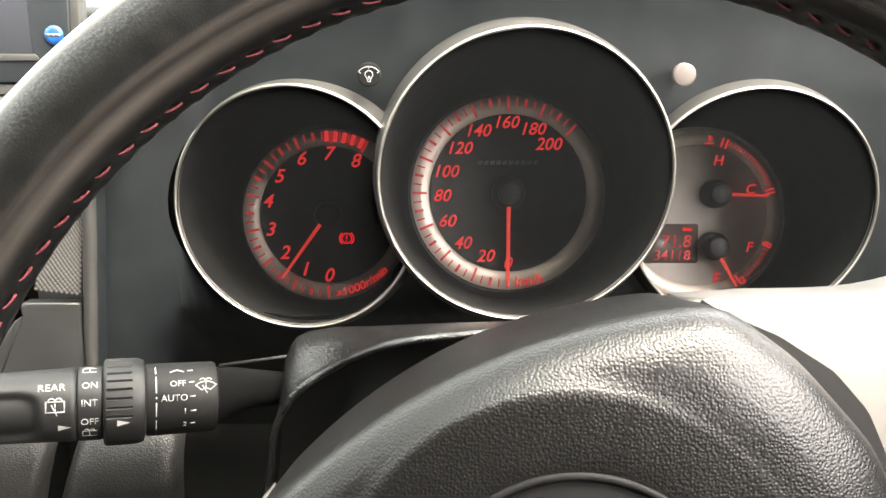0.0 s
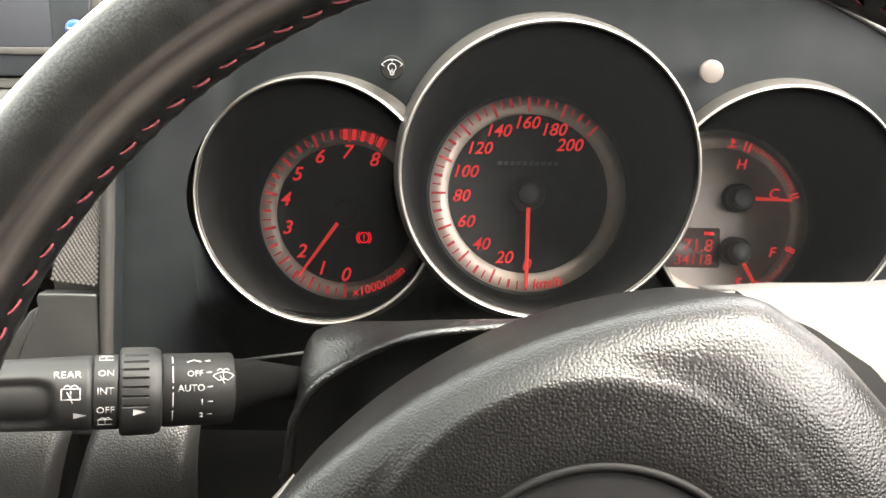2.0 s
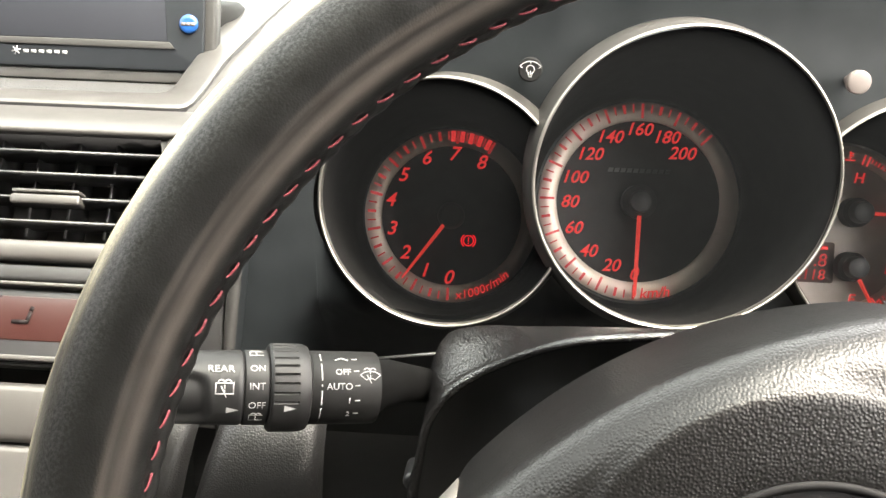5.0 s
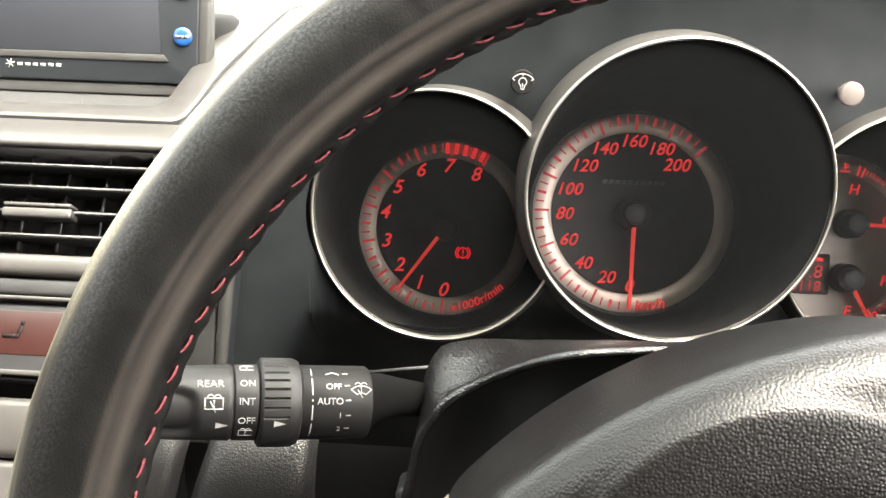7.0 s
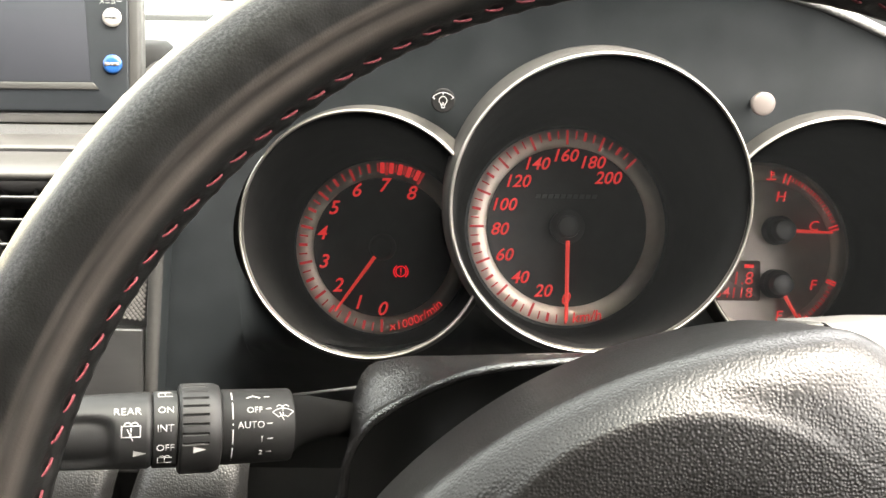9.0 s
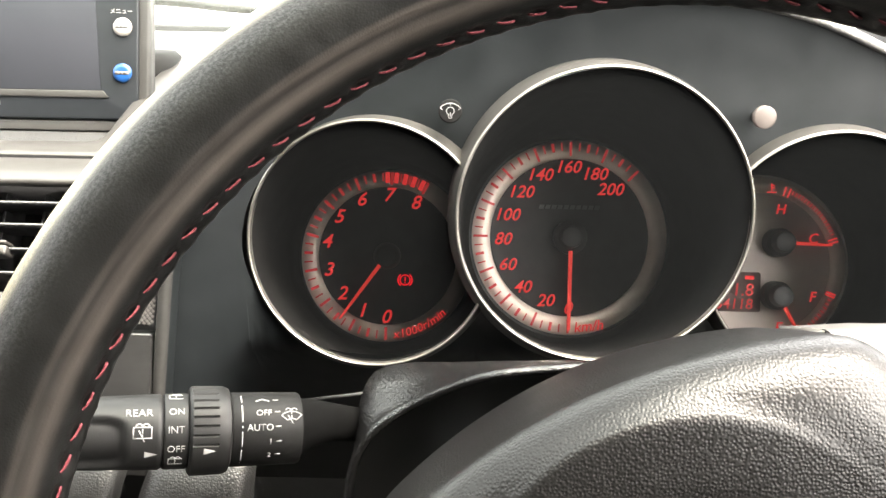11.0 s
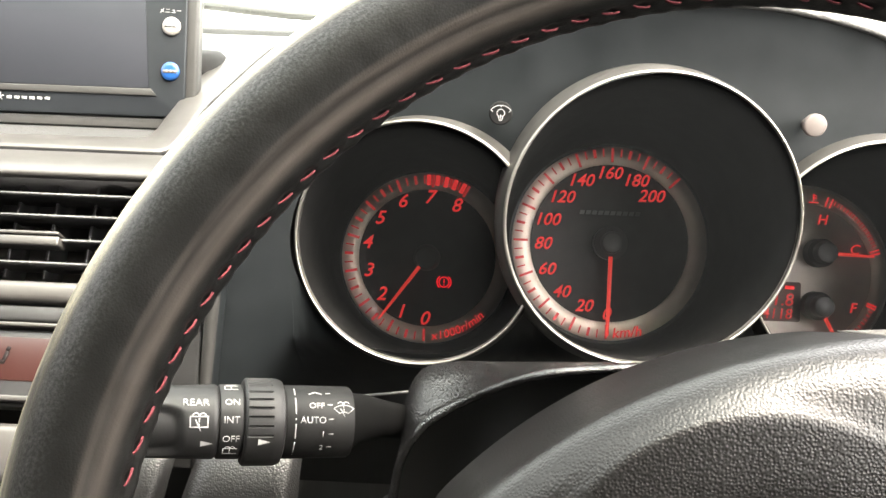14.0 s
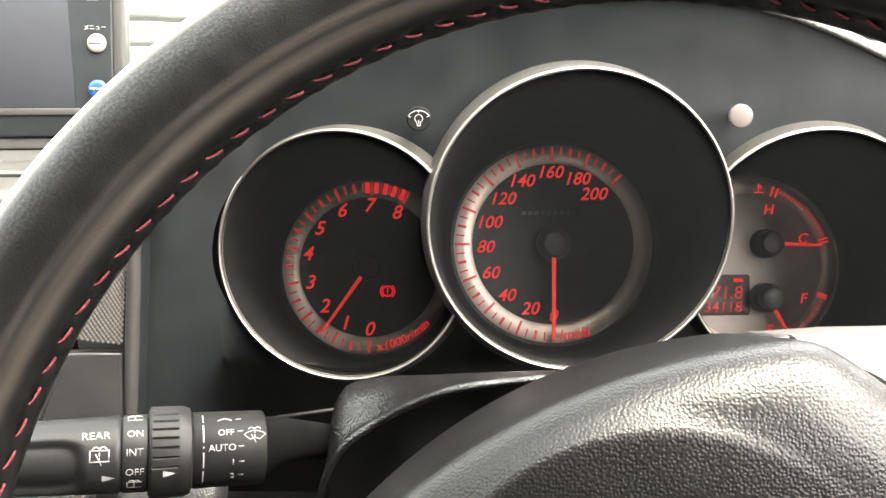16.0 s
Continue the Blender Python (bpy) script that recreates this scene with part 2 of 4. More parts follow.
_base = streak(0.332, 0.022, 5, 10, 0.30, 0.65, (0.050, 0.043, 0.038), _base)
_base = streak(0.378, 0.045, 4, 8, 0.30, 0.75, (0.042, 0.036, 0.032), _base)
# the next two: outer-edge wear with the windscreen's sheen painted into its colour
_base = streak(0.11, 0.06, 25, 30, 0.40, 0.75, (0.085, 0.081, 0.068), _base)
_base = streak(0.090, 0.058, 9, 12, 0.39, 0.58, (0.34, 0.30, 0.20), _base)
_base = streak(0.15, 0.13, 1000, 95, 0.42, 0.72, (0.027, 0.0275, 0.027), _base)
_l(_base, _p.inputs["Base Color"])


# ---- building helpers ----
def thing(name, m, label, category, group="", kind=""):
    e = new(name)
    e.empty_display_size = 0.02
    e.matrix_world = m
    return tagged(e, label, category, group, kind)


def to_mesh(name, bm, mat, smooth=True):
    me = bpy.data.meshes.new(name)
    bmesh.ops.recalc_face_normals(bm, faces=bm.faces)
    for f in bm.faces:
        f.smooth = smooth
    bm.to_mesh(me)
    bm.free()
    me.materials.append(mat)
    return me


def part(name, bm, mat, parent, label="", smooth=True, at=None):
    ob = new(name, to_mesh(name, bm, mat, smooth))
    ob.parent = parent
    if at is not None:
        ob.matrix_local = at
    return tagged(ob, label)


def piece(name, me, parent, at):
    ob = new(name, me)
    ob.parent = parent
    ob.matrix_local = at
    return ob


def sharp(ob, degrees=35):
    """Keeps edges steeper than the angle crisp."""
    me = ob.data
    bm = bmesh.new()
    bm.from_mesh(me)
    for e in bm.edges:
        e.smooth = not (len(e.link_faces) == 2 and e.calc_face_angle(0) > radians(degrees))
    bm.to_mesh(me)
    bm.free()
    return ob


def loft(rings, closed=True, caps=(False, False)):
    """Skin through rings of the same number of points."""
    bm = bmesh.new()
    vs = [[bm.verts.new(p) for p in ring] for ring in rings]
    n = len(rings[0])
    for a, b in zip(vs, vs[1:]):
        for i in range(n if closed else n - 1):
            j = (i + 1) % n
            bm.faces.new((a[i], a[j], b[j], b[i]))
    if caps[0]:
        bm.faces.new(vs[0])
    if caps[1]:
        bm.faces.new(vs[-1])
    return bm


def ring_points(r, z, n=96, cx=0.0, cy=0.0):
    return [(cx + r * math.cos(2 * math.pi * i / n), cy + r * math.sin(2 * math.pi * i / n), z) for i in range(n)]


def lathe(profile, n=96, caps=(False, False), cx=0.0, cy=0.0):
    return loft([ring_points(r, z, n, cx, cy) for r, z in profile], True, caps)


def box(x0, x1, y0, y1, z0, z1, bevel=0.0, segments=2):
    bm = bmesh.new()
    bmesh.ops.create_cube(bm, size=1.0)
    for v in bm.verts:
        v.co = Vector(((x0 + x1) / 2 + v.co.x * (x1 - x0), (y0 + y1) / 2 + v.co.y * (y1 - y0), (z0 + z1) / 2 + v.co.z * (z1 - z0)))
    if bevel:
        bmesh.ops.bevel(bm, geom=bm.edges[:], offset=bevel, segments=segments, profile=0.5, affect="EDGES", clamp_overlap=True)
    return bm


def prism(outline, z0, z1, bevel=0.0, segments=2):
    """A plate of the given outline in the local x, y plane from z0 to z1, with rounded front edge."""
    bm = bmesh.new()
    low = [bm.verts.new((x, y, z0)) for x, y in outline]
    high = [bm.verts.new((x, y, z1)) for x, y in outline]
    n = len(outline)
    for i in range(n):
        bm.faces.new((low[i], low[(i + 1) % n], high[(i + 1) % n], high[i]))
    bm.faces.new(low)
    top = bm.faces.new(high)
    bmesh.ops.recalc_face_normals(bm, faces=bm.faces)
    if bevel:
        bmesh.ops.bevel(bm, geom=list(top.edges), offset=bevel, segments=segments, profile=0.5, affect="EDGES", clamp_overlap=True)
    return bm


def rounded(x0, x1, y0, y1, r, n=6):
    pts = []
    for cx, cy, a in ((x1 - r, y1 - r, 0), (x0 + r, y1 - r, 90), (x0 + r, y0 + r, 180), (x1 - r, y0 + r, 270)):
        pts += [(cx + r * math.cos(radians(a + 90 * i / n)), cy + r * math.sin(radians(a + 90 * i / n))) for i in range(n + 1)]
    return pts


def spline(points, n):
    """A smooth curve through points of any dimension, n points long."""
    p = np.array(points, float)
    k = len(p)
    d = np.r_[0, np.cumsum(np.linalg.norm(np.diff(p, axis=0), axis=1))]
    t = np.gradient(p, d, axis=0)
    out = []
    for s in np.linspace(0, d[-1], n):
        i = min(max(int(np.searchsorted(d, s) - 1), 0), k - 2)
        h = d[i + 1] - d[i]
        q = (s - d[i]) / h
        out.append((2 * q**3 - 3 * q**2 + 1) * p[i] + (q**3 - 2 * q**2 + q) * h * t[i] + (-2 * q**3 + 3 * q**2) * p[i + 1] + (q**3 - q**2) * h * t[i + 1])
    return [tuple(v) for v in out]


def tube(path, radius, n=8, flat=1.0, up=(0, 0, 1), taper=None):
    """A rod along a path, round or flattened, with closed ends."""
    rings = []
    pts = [Vector(p) for p in path]
    for i, p in enumerate(pts):
        d = (pts[min(i + 1, len(pts) - 1)] - pts[max(i - 1, 0)]).normalized()
        a = Vector(up).cross(d)
        a = a.normalized() if a.length > 1e-6 else Vector((1, 0, 0))
        b = d.cross(a)
        r = radius * (taper[i] if taper else 1.0)
        rings.append([p + r * math.cos(2 * math.pi * k / n) * a + r * flat * math.sin(2 * math.pi * k / n) * b for k in range(n)])
    return loft(rings, True, (True, True))


def letters(body, size, thick=0.00015, slant=0.0, bold=0.0):
    """Flat raised lettering, centred, in the local x, y plane."""
    cu = bpy.data.curves.new("lettering", "FONT")
    cu.body, cu.size, cu.shear, cu.offset, cu.extrude = body, size, slant, bold * size, thick
    cu.align_x, cu.align_y, cu.resolution_u = "CENTER", "CENTER", 3
    ob = bpy.data.objects.new("lettering", cu)
    me = bpy.data.meshes.new_from_object(ob)
    bm = bmesh.new()
    bm.from_mesh(me)
    bpy.data.objects.remove(ob)
    bpy.data.curves.remove(cu)
    bpy.data.meshes.remove(me)
    bmesh.ops.remove_doubles(bm, verts=bm.verts, dist=1e-6)
    xs, ys = [v.co.x for v in bm.verts], [v.co.y for v in bm.verts]
    c = Vector(((min(xs) + max(xs)) / 2, (min(ys) + max(ys)) / 2, 0))
    for v in bm.verts:
        v.co -= c
    return bm


def strokes(lines, width, thick=0.00015):
    """Flat raised line work in the local x, y plane, each line a list of points."""
    bm = bmesh.new()
    for line in lines:
        if len(line) > 2 and line[0] != line[-1] and len(lines) == 1:
            pts = [Vector((x, y, 0)) for x, y in line]
            rows = []
            for i, p in enumerate(pts):
                d = (pts[min(i + 1, len(pts) - 1)] - pts[max(i - 1, 0)]).normalized()
                s = Vector((-d.y, d.x, 0)) * width / 2
                rows.append([bm.verts.new(q) for q in (p + s + Vector((0, 0, thick)), p - s + Vector((0, 0, thick)), p - s - Vector((0, 0, thick)), p + s - Vector((0, 0, thick)))])
            for a, b in zip(rows, rows[1:]):
                for i in range(4):
                    bm.faces.new((a[i], a[(i + 1) % 4], b[(i + 1) % 4], b[i]))
            bm.faces.new(rows[0])
            bm.faces.new(rows[-1][::-1])
            continue
        for (xa, ya), (xb, yb) in zip(line, line[1:]):
            d = Vector((xb - xa, yb - ya, 0))
            if d.length < 1e-9:
                continue
            d.normalize()
            s = Vector((-d.y, d.x, 0)) * width / 2
            a, b = Vector((xa, ya, 0)) - d * width * 0.4, Vector((xb, yb, 0)) + d * width * 0.4
            q = [a + s, b + s, b - s, a - s]
            hi = [bm.verts.new(v + Vector((0, 0, thick))) for v in q]
            lo = [bm.verts.new(v - Vector((0, 0, thick))) for v in q]
            bm.faces.new(hi)
            bm.faces.new(lo[::-1])
            for i in range(4):
                bm.faces.new((hi[i], lo[i], lo[(i + 1) % 4], hi[(i + 1) % 4]))
    return bm


def arc(cx, cy, r, a0, a1, n=10):
    return [(cx + r * math.cos(radians(a0 + (a1 - a0) * i / n)), cy + r * math.sin(radians(a0 + (a1 - a0) * i / n))) for i in range(n + 1)]


def moved(bm, m):
    bmesh.ops.transform(bm, matrix=m, verts=bm.verts)
    return bm


def axes(origin, x, y, z):
    return Matrix(((x[0], y[0], z[0], origin[0]), (x[1], y[1], z[1], origin[1]), (x[2], y[2], z[2], origin[2]), (0, 0, 0, 1)))


def leaning(origin, lean):
    """A frame whose z looks at the driver and whose face leans back by so many degrees."""
    a = radians(lean)
    return axes(origin, (1, 0, 0), (0, math.sin(a), math.cos(a)), (0, -math.cos(a), math.sin(a)))


# ---- steering wheel ----
WHEEL = leaning((0.0326, 0.1745, 0.8285), 20.8)
RIM_R, RIM_T, TURNED = 0.1798, 0.0156, 26.0
STITCHES, FIRST = 126, 0.78
wheel = thing("steering_wheel", WHEEL, "worn black leather steering wheel with red stitching and grained pad", "steering wheel")


def build_rim():
    rings = []
    n, k = 4 * STITCHES, 80
    for i in range(n):
        a = 2 * math.pi * i / n
        ring = []
        for j in range(k):
            b = 2 * math.pi * j / k
            # b: 0 outward, 90 to the driver, 180 inward
            r = RIM_T * (1.0 + 0.03 * math.cos(2 * b))
            d = math.degrees(b)
            # a lengthwise crease, the sewn seam, and leather puckered between the stitches
            r += 0.0002 * math.exp(-((d - 119) / 7.0) ** 2) - 0.0004 * math.exp(-((d - 127) / 5.0) ** 2) + 0.0002 * math.exp(-((d - 136) / 7.0) ** 2)
            r -= 0.0014 * math.exp(-((d - 168) / 7.0) ** 2) * (0.55 + 0.45 * math.cos(2 * math.pi * (i / 4 - FIRST)))
            r += 0.0007 * math.exp(-((d - 182) / 7.0) ** 2) * (0.5 - 0.5 * math.cos(2 * math.pi * (i / 4 - FIRST + 0.25)))
            r += 0.0003 * noise.noise((3 * math.cos(a), 3 * math.sin(a), 1.5 * math.sin(b) + 5)) + 0.00012 * noise.noise((40 * math.cos(a), 40 * math.sin(a), 5 * math.cos(b)))
            q = RIM_R + r * math.cos(b)
            ring.append((q * math.cos(a), q * math.sin(a), r * math.sin(b)))
        rings.append(ring)
    bm = bmesh.new()
    uv = bm.loops.layers.uv.new("along")
    vs = [[bm.verts.new(p) for p in ring] for ring in rings]
    for i in range(n):
        for j in range(k):
            f = bm.faces.new((vs[i][j], vs[(i + 1) % n][j], vs[(i + 1) % n][(j + 1) % k], vs[i][(j + 1) % k]))
            for loop, (p, q) in zip(f.loops, ((i, j), (i + 1, j), (i + 1, j + 1), (i, j + 1))):
                loop[uv].uv = (2 * math.pi * RIM_R * p / n, q / k)
    return bm


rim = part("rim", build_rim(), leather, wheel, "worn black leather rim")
# one stitch: a short slanted thread that sinks into the leather at both ends
st = tube([(-0.0027, 0, -0.0010), (-0.0022, 0, -0.0002), (-0.0008, 0, 0.0001), (0.0012, 0, 0.0001), (0.0024, 0, -0.0002), (0.0030, 0, -0.0010)], 0.00053, 7, 0.55, (0, 0, 1), [0.6, 1.05, 1.05, 0.95, 0.7, 0.4])
stitch_mesh = to_mesh("stitch", st, thread)
for i in range(STITCHES):
    a = 2 * math.pi * (i + FIRST) / STITCHES
    b = radians(180 - 10.7)
    rad = Vector((math.cos(a), math.sin(a), 0))
    out = rad * math.cos(b) + Vector((0, 0, 1)) * math.sin(b)
    tan = Vector((-math.sin(a), math.cos(a), 0))
    side = out.cross(tan)
    c = rad * RIM_R + out * (RIM_T * 1.005)
    s = -math.sin(radians(21 + 5 * math.sin(i * 1.7)))
    d = (tan * math.cos(math.asin(s)) + side * s).normalized()
    piece("stitch", stitch_mesh, rim, axes(c, d, out.cross(d), out))

# centre pad, in a frame turned with the wheel
SPIN = WHEEL.inverted() @ leaning((0.0334, 0.1732, 0.8255), 19.5) @ Matrix.Rotation(radians(TURNED), 4, "Z")


def pad_edge(phi):
    """Outer radius of the pad in a direction, the pad upright."""
    x, y = math.cos(phi), math.sin(phi)
    best = 0.2
    # top: y = 0.0717 - 2.85 x^2
    if y > 0:
        aa, bb, cc = 2.85 * x * x, y, -0.0717
        best = min(best, (-bb + math.sqrt(bb * bb - 4 * aa * cc)) / (2 * aa) if aa > 1e-6 else 0.0717 / y)
    for nx, ny, d in ((0.878, 0.478, 0.0908), (0.962, 0.273, 0.0906), (0.999, -0.05, 0.0922), (0.72, -0.69, 0.100), (0, -1, 0.088)):
        q = abs(x) * nx + y * ny
        if q > 1e-6:
            best = min(best, d / q)
    return best


def build_pad():
    n = 160
    edge = [pad_edge(2 * math.pi * i / n) for i in range(n)]
    for _ in range(3):
        edge = [(edge[i - 1] + 2 * edge[i] + edge[(i + 1) % n]) / 4 for i in range(n)]
    rings = []
    for kind, f, w, level in [(*p, p[2]) if len(p) == 3 else p for p in (
            ("c", 0.0425, 0.0112), ("c", 0.046, 0.0114), ("c", 0.051, 0.0114), ("c", 0.0565, 0.0113), ("c", 0.0596, 0.0112), ("c", 0.0611, 0.0111, 0.0112), ("c", 0.0622, 0.0108, 0.0110),
            ("m", 0.0, 0.0102, 0.0109), ("m", 0.08, 0.0095, 0.0108), ("m", 0.20, 0.0085, 0.0106), ("m", 0.35, 0.0073, 0.0101), ("m", 0.50, 0.0058, 0.0089), ("m", 0.65, 0.0039, 0.0072),
            ("m", 0.80, 0.0013, 0.0046), ("m", 0.89, -0.0014, 0.0020), ("e", 0.988, -0.0055, -0.0032), ("e", 0.990, -0.0135, -0.0110), ("e", 0.985, -0.0320), ("e", 0.97, -0.062))]:
        ring = []
        for i in range(n):
            a = 2 * math.pi * i / n
            r = f if kind == "c" else 0.0632 + f * (edge[i] - 0.0632) if kind == "m" else f * edge[i]
            # towards the spokes the skin runs level to a crisp edge
            side = math.degrees(math.asin(min(1, max(-1, math.sin(a)))))
            far = 0.0 if kind == "c" else min(f / 0.4, 1)
            start, end = 56 + 14 * far, 28 - 10 * far
            q = min(max((start - side) / (start - end), 0), 1)
            q = q * q * (3 - 2 * q)
            ring.append((r * math.cos(a), r * math.sin(a), w + (level - w) * q))
        rings.append(ring)
    return rings


pad_rings = build_pad()
fine = []
for cols in zip(*pad_rings):
    fine.append(spline(cols, 84))
pad = part("centre_pad", moved(loft([list(c) for c in zip(*fine)]), SPIN), pad_skin, wheel, "grained black airbag cover")
# black strips imitate the shaded gap at each spoke, wider over the left one
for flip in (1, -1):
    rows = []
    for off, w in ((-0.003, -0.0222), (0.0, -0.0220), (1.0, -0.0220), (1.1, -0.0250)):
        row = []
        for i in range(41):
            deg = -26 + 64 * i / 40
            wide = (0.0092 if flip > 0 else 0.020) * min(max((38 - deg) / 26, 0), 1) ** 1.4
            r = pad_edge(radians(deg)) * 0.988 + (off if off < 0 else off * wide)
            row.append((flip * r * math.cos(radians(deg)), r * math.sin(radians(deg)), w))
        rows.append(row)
    part("joint_shade_strip", moved(loft(rows, closed=False), SPIN), pod_black, wheel, "black strip imitating the shaded gap between pad and spoke")
part("emblem_ring", moved(lathe([(0.0427, 0.0100), (0.0422, 0.0115), (0.0412, 0.0119), (0.0404, 0.0115), (0.0398, 0.0104)], 96), SPIN), emblem_black, wheel, "dull black ring round the emblem")
part("emblem_disc", moved(lathe([(0.0400, 0.0100), (0.030, 0.0116), (0.015, 0.0126), (0.001, 0.0129)], 72, (False, True)), SPIN), emblem_black, wheel, "dull dark grey emblem disc")


def build_spoke(side):
    up = [(0.0690, 0.0565), (0.0775, 0.0528), (0.088, 0.0487), (0.100, 0.0430), (0.123, 0.0335), (0.150, 0.0290), (0.172, 0.0300)]
    lo = [(0.168, -0.034), (0.140, -0.030), (0.110, -0.036), (0.086, -0.046)]
    out = [(side * x, y) for x, y in spline(up, 16) + spline(lo, 12)]
    return prism(out if side > 0 else out[::-1], -0.050, -0.0228, 0.006, 4)


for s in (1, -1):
    part("spoke", moved(build_spoke(s), SPIN), spoke_silver_lit, wheel, "silver painted spoke")
part("lower_spoke", moved(prism([(-0.045, -0.07), (0.045, -0.07), (0.03, -0.12), (0.026, -0.172), (-0.026, -0.172), (-0.03, -0.12)][::-1], -0.045, -0.022, 0.006, 3), SPIN), spoke_silver_lit, wheel, "silver painted lower spoke")
part("hub_back", lathe([(0.05, -0.05), (0.062, -0.056), (0.058, -0.075), (0.045, -0.085)], 48, (False, True)), satin_black, wheel)

# ---- steering column shroud ----
shroud = thing("column_shroud", pose(0.0334, 0.30, 0.80), "black grained plastic cover round the steering column", "column cover")


FRONT = [(0, 0.8595), (-0.02, 0.8582), (-0.040, 0.8560), (-0.0577, 0.8526), (-0.0777, 0.8433), (-0.0901, 0.8329), (-0.0979, 0.8199), (-0.1020, 0.7992), (-0.1044, 0.789), (-0.1058, 0.76)]
BACK = [(0, 0.8362), (-0.03, 0.8352), (-0.06, 0.8338), (-0.085, 0.8322), (-0.0945, 0.8292), (-0.1000, 0.8200), (-0.1028, 0.800), (-0.1040, 0.79), (-0.1048, 0.77), (-0.1052, 0.74)]


def shroud_section(t, y, inset=0.0, drop=0.0):
    """The arch from the lower left over the top to the lower right, between the front outline and the back one."""
    a, b = np.array(spline(FRONT, 36)), np.array(spline(BACK, 36))
    # towards the shoulders the front edge lies further back and lower, so that a facet slopes down to it
    k = np.clip((np.abs(a[:, 0]) - 0.045) / 0.035, 0, 1)
    k = k * k * (3 - 2 * k)
    p = a + (b - a) * (t ** (1 - 0.35 * k))[:, None]
    k = k * (1 - t)
    p = np.c_[p[:, 0] - 0.0035 * k, y + 0.025 * k, p[:, 1] - 0.0165 * k]
    left = [(x * (1 - inset / 0.105), q - 0.30, z - 0.80 - inset - drop) for x, q, z in p[::-1]]
    return left + [(-x, yy, z) for x, yy, z in left[-2::-1]]


arch = loft([shroud_section(1.0, 0.375, 0, 0.11), shroud_section(1.0, 0.350, 0, 0.032), shroud_section(1.0, 0.338, 0, 0.008), shroud_section(1.0, 0.325), shroud_section(0.62, 0.305), shroud_section(0.45, 0.2965), shroud_section(0.30, 0.289), shroud_section(0.20, 0.284), shroud_section(0.12, 0.2795, 0.0003), shroud_section(0.06, 0.2765, -0.0004), shroud_section(0.02, 0.2738, -0.0006),
             shroud_section(0.0, 0.2718, 0.0006), shroud_section(0.0, 0.2722, 0.0016), shroud_section(0.1, 0.277, 0.0026), shroud_section(0.8, 0.315, 0.003), shroud_section(1.0, 0.338, 0.003, 0.012), shroud_section(1.0, 0.370, 0.003, 0.11)], closed=False)
part("upper_shell", arch, shroud_skin, shroud)
mouth = shroud_section(0.25, 0.287, 0.0028)
part("front_plate", loft([[(x, y + 0.004 * (1 - k) ** 2, z + (-0.075 - z) * (1 - k)) for x, y, z in mouth] for k in (1.0, 0.97, 0.8, 0.5, 0.2, 0.0)], closed=False), plate_black, shroud, "smooth black plate inside the cover")
under = []
for t, y in ((1.0, 0.40), (1.0, 0.325), (0.5, 0.30), (0.0, 0.2718)):
    s = shroud_section(t, y)
    n = len(s) - 1
    under.append([(s[0][0] + (s[-1][0] - s[0][0]) * i / n, s[0][1], s[0][2] - 0.075 * (1 - (2 * i / n - 1) ** 4)) for i in range(n + 1)])
part("lower_shell", loft(under, closed=False), shroud_skin, shroud)

# ---- wiper stalk ----
E1, G1, F1 = Vector((0.9333, 0.3333, -0.1333)).normalized(), Vector((0.1414, 0, 0.9899)), None
G1 = (G1 - E1 * G1.dot(E1)).normalized()
F1 = E1.cross(G1)
stalk = thing("wiper_stalk", axes((-0.124, 0.272, 0.8296), E1, G1, F1), "black wiper control stalk with white markings behind the steering wheel", "control stalk")
SR = 0.0132


def barrel(profile, n=64, caps=(True, True)):
    """Turned about the stalk's own long axis: (place along it, radius)."""
    return loft([[(s, r * math.sin(2 * math.pi * i / n), r * math.cos(2 * math.pi * i / n)) for i in range(n)] for s, r in profile], True, caps)


def wrapped(bm, s, angle, r):
    """Bends flat lettering round the stalk."""
    for v in bm.verts:
        a = radians(angle) + v.co.y / r
        q = r + v.co.z
        v.co = Vector((s + v.co.x, q * math.sin(a), q * math.cos(a)))
    return bm


grip = []
for k in range(46):
    s = -0.060 + 0.0512 * k / 45
    r0 = np.interp(s, (-0.060, -0.0585, -0.056, -0.040, -0.0095, -0.0090, -0.0088), (0.0085, 0.0105, 0.0115, 0.0122, 0.0132, 0.0130, 0.0124))
    ring = []
    for i in range(96):
        a = 2 * math.pi * i / 96
        deg = (math.degrees(a) + 180) % 360 - 180
        # a dished thumb rest with a rounded end
        q = (max(abs(deg - 8) / 46, 1e-6)) ** 4 + (max((s + 0.036) / 0.0145, 0)) ** 4
        r = r0 - 0.0028 / (1 + q ** 9)
        ring.append((s, r * math.sin(a), r * math.cos(a)))
    grip.append(ring)
part("end_grip", loft(grip, True, (True, True)), stalk_black, stalk)
sharp(part("rear_band", barrel([(-0.0088, 0.0124), (-0.0085, 0.0130), (-0.0080, 0.0132), (-0.0008, 0.0133), (-0.0004, 0.0130)]), stalk_black, stalk))
knurl = []
for s, r, cut in ((-0.0004, 0.0128, 0), (0.0, 0.0148, 0), (0.0007, 0.0156, 0), (0.0012, 0.0157, 1), (0.0090, 0.0157, 1), (0.0096, 0.0157, 0), (0.0118, 0.0156, 0), (0.0136, 0.0148, 0), (0.0142, 0.0134, 0)):
    ring = []
    for i in range(180):
        a = 2 * math.pi * i / 180
        deg = (math.degrees(a) + 180) % 360 - 180
        groove = 0.0007 if cut and i % 6 == 0 and deg > 9 else 0.0
        ring.append((s, (r - groove) * math.sin(a), (r - groove) * math.cos(a)))
    knurl.append(ring)
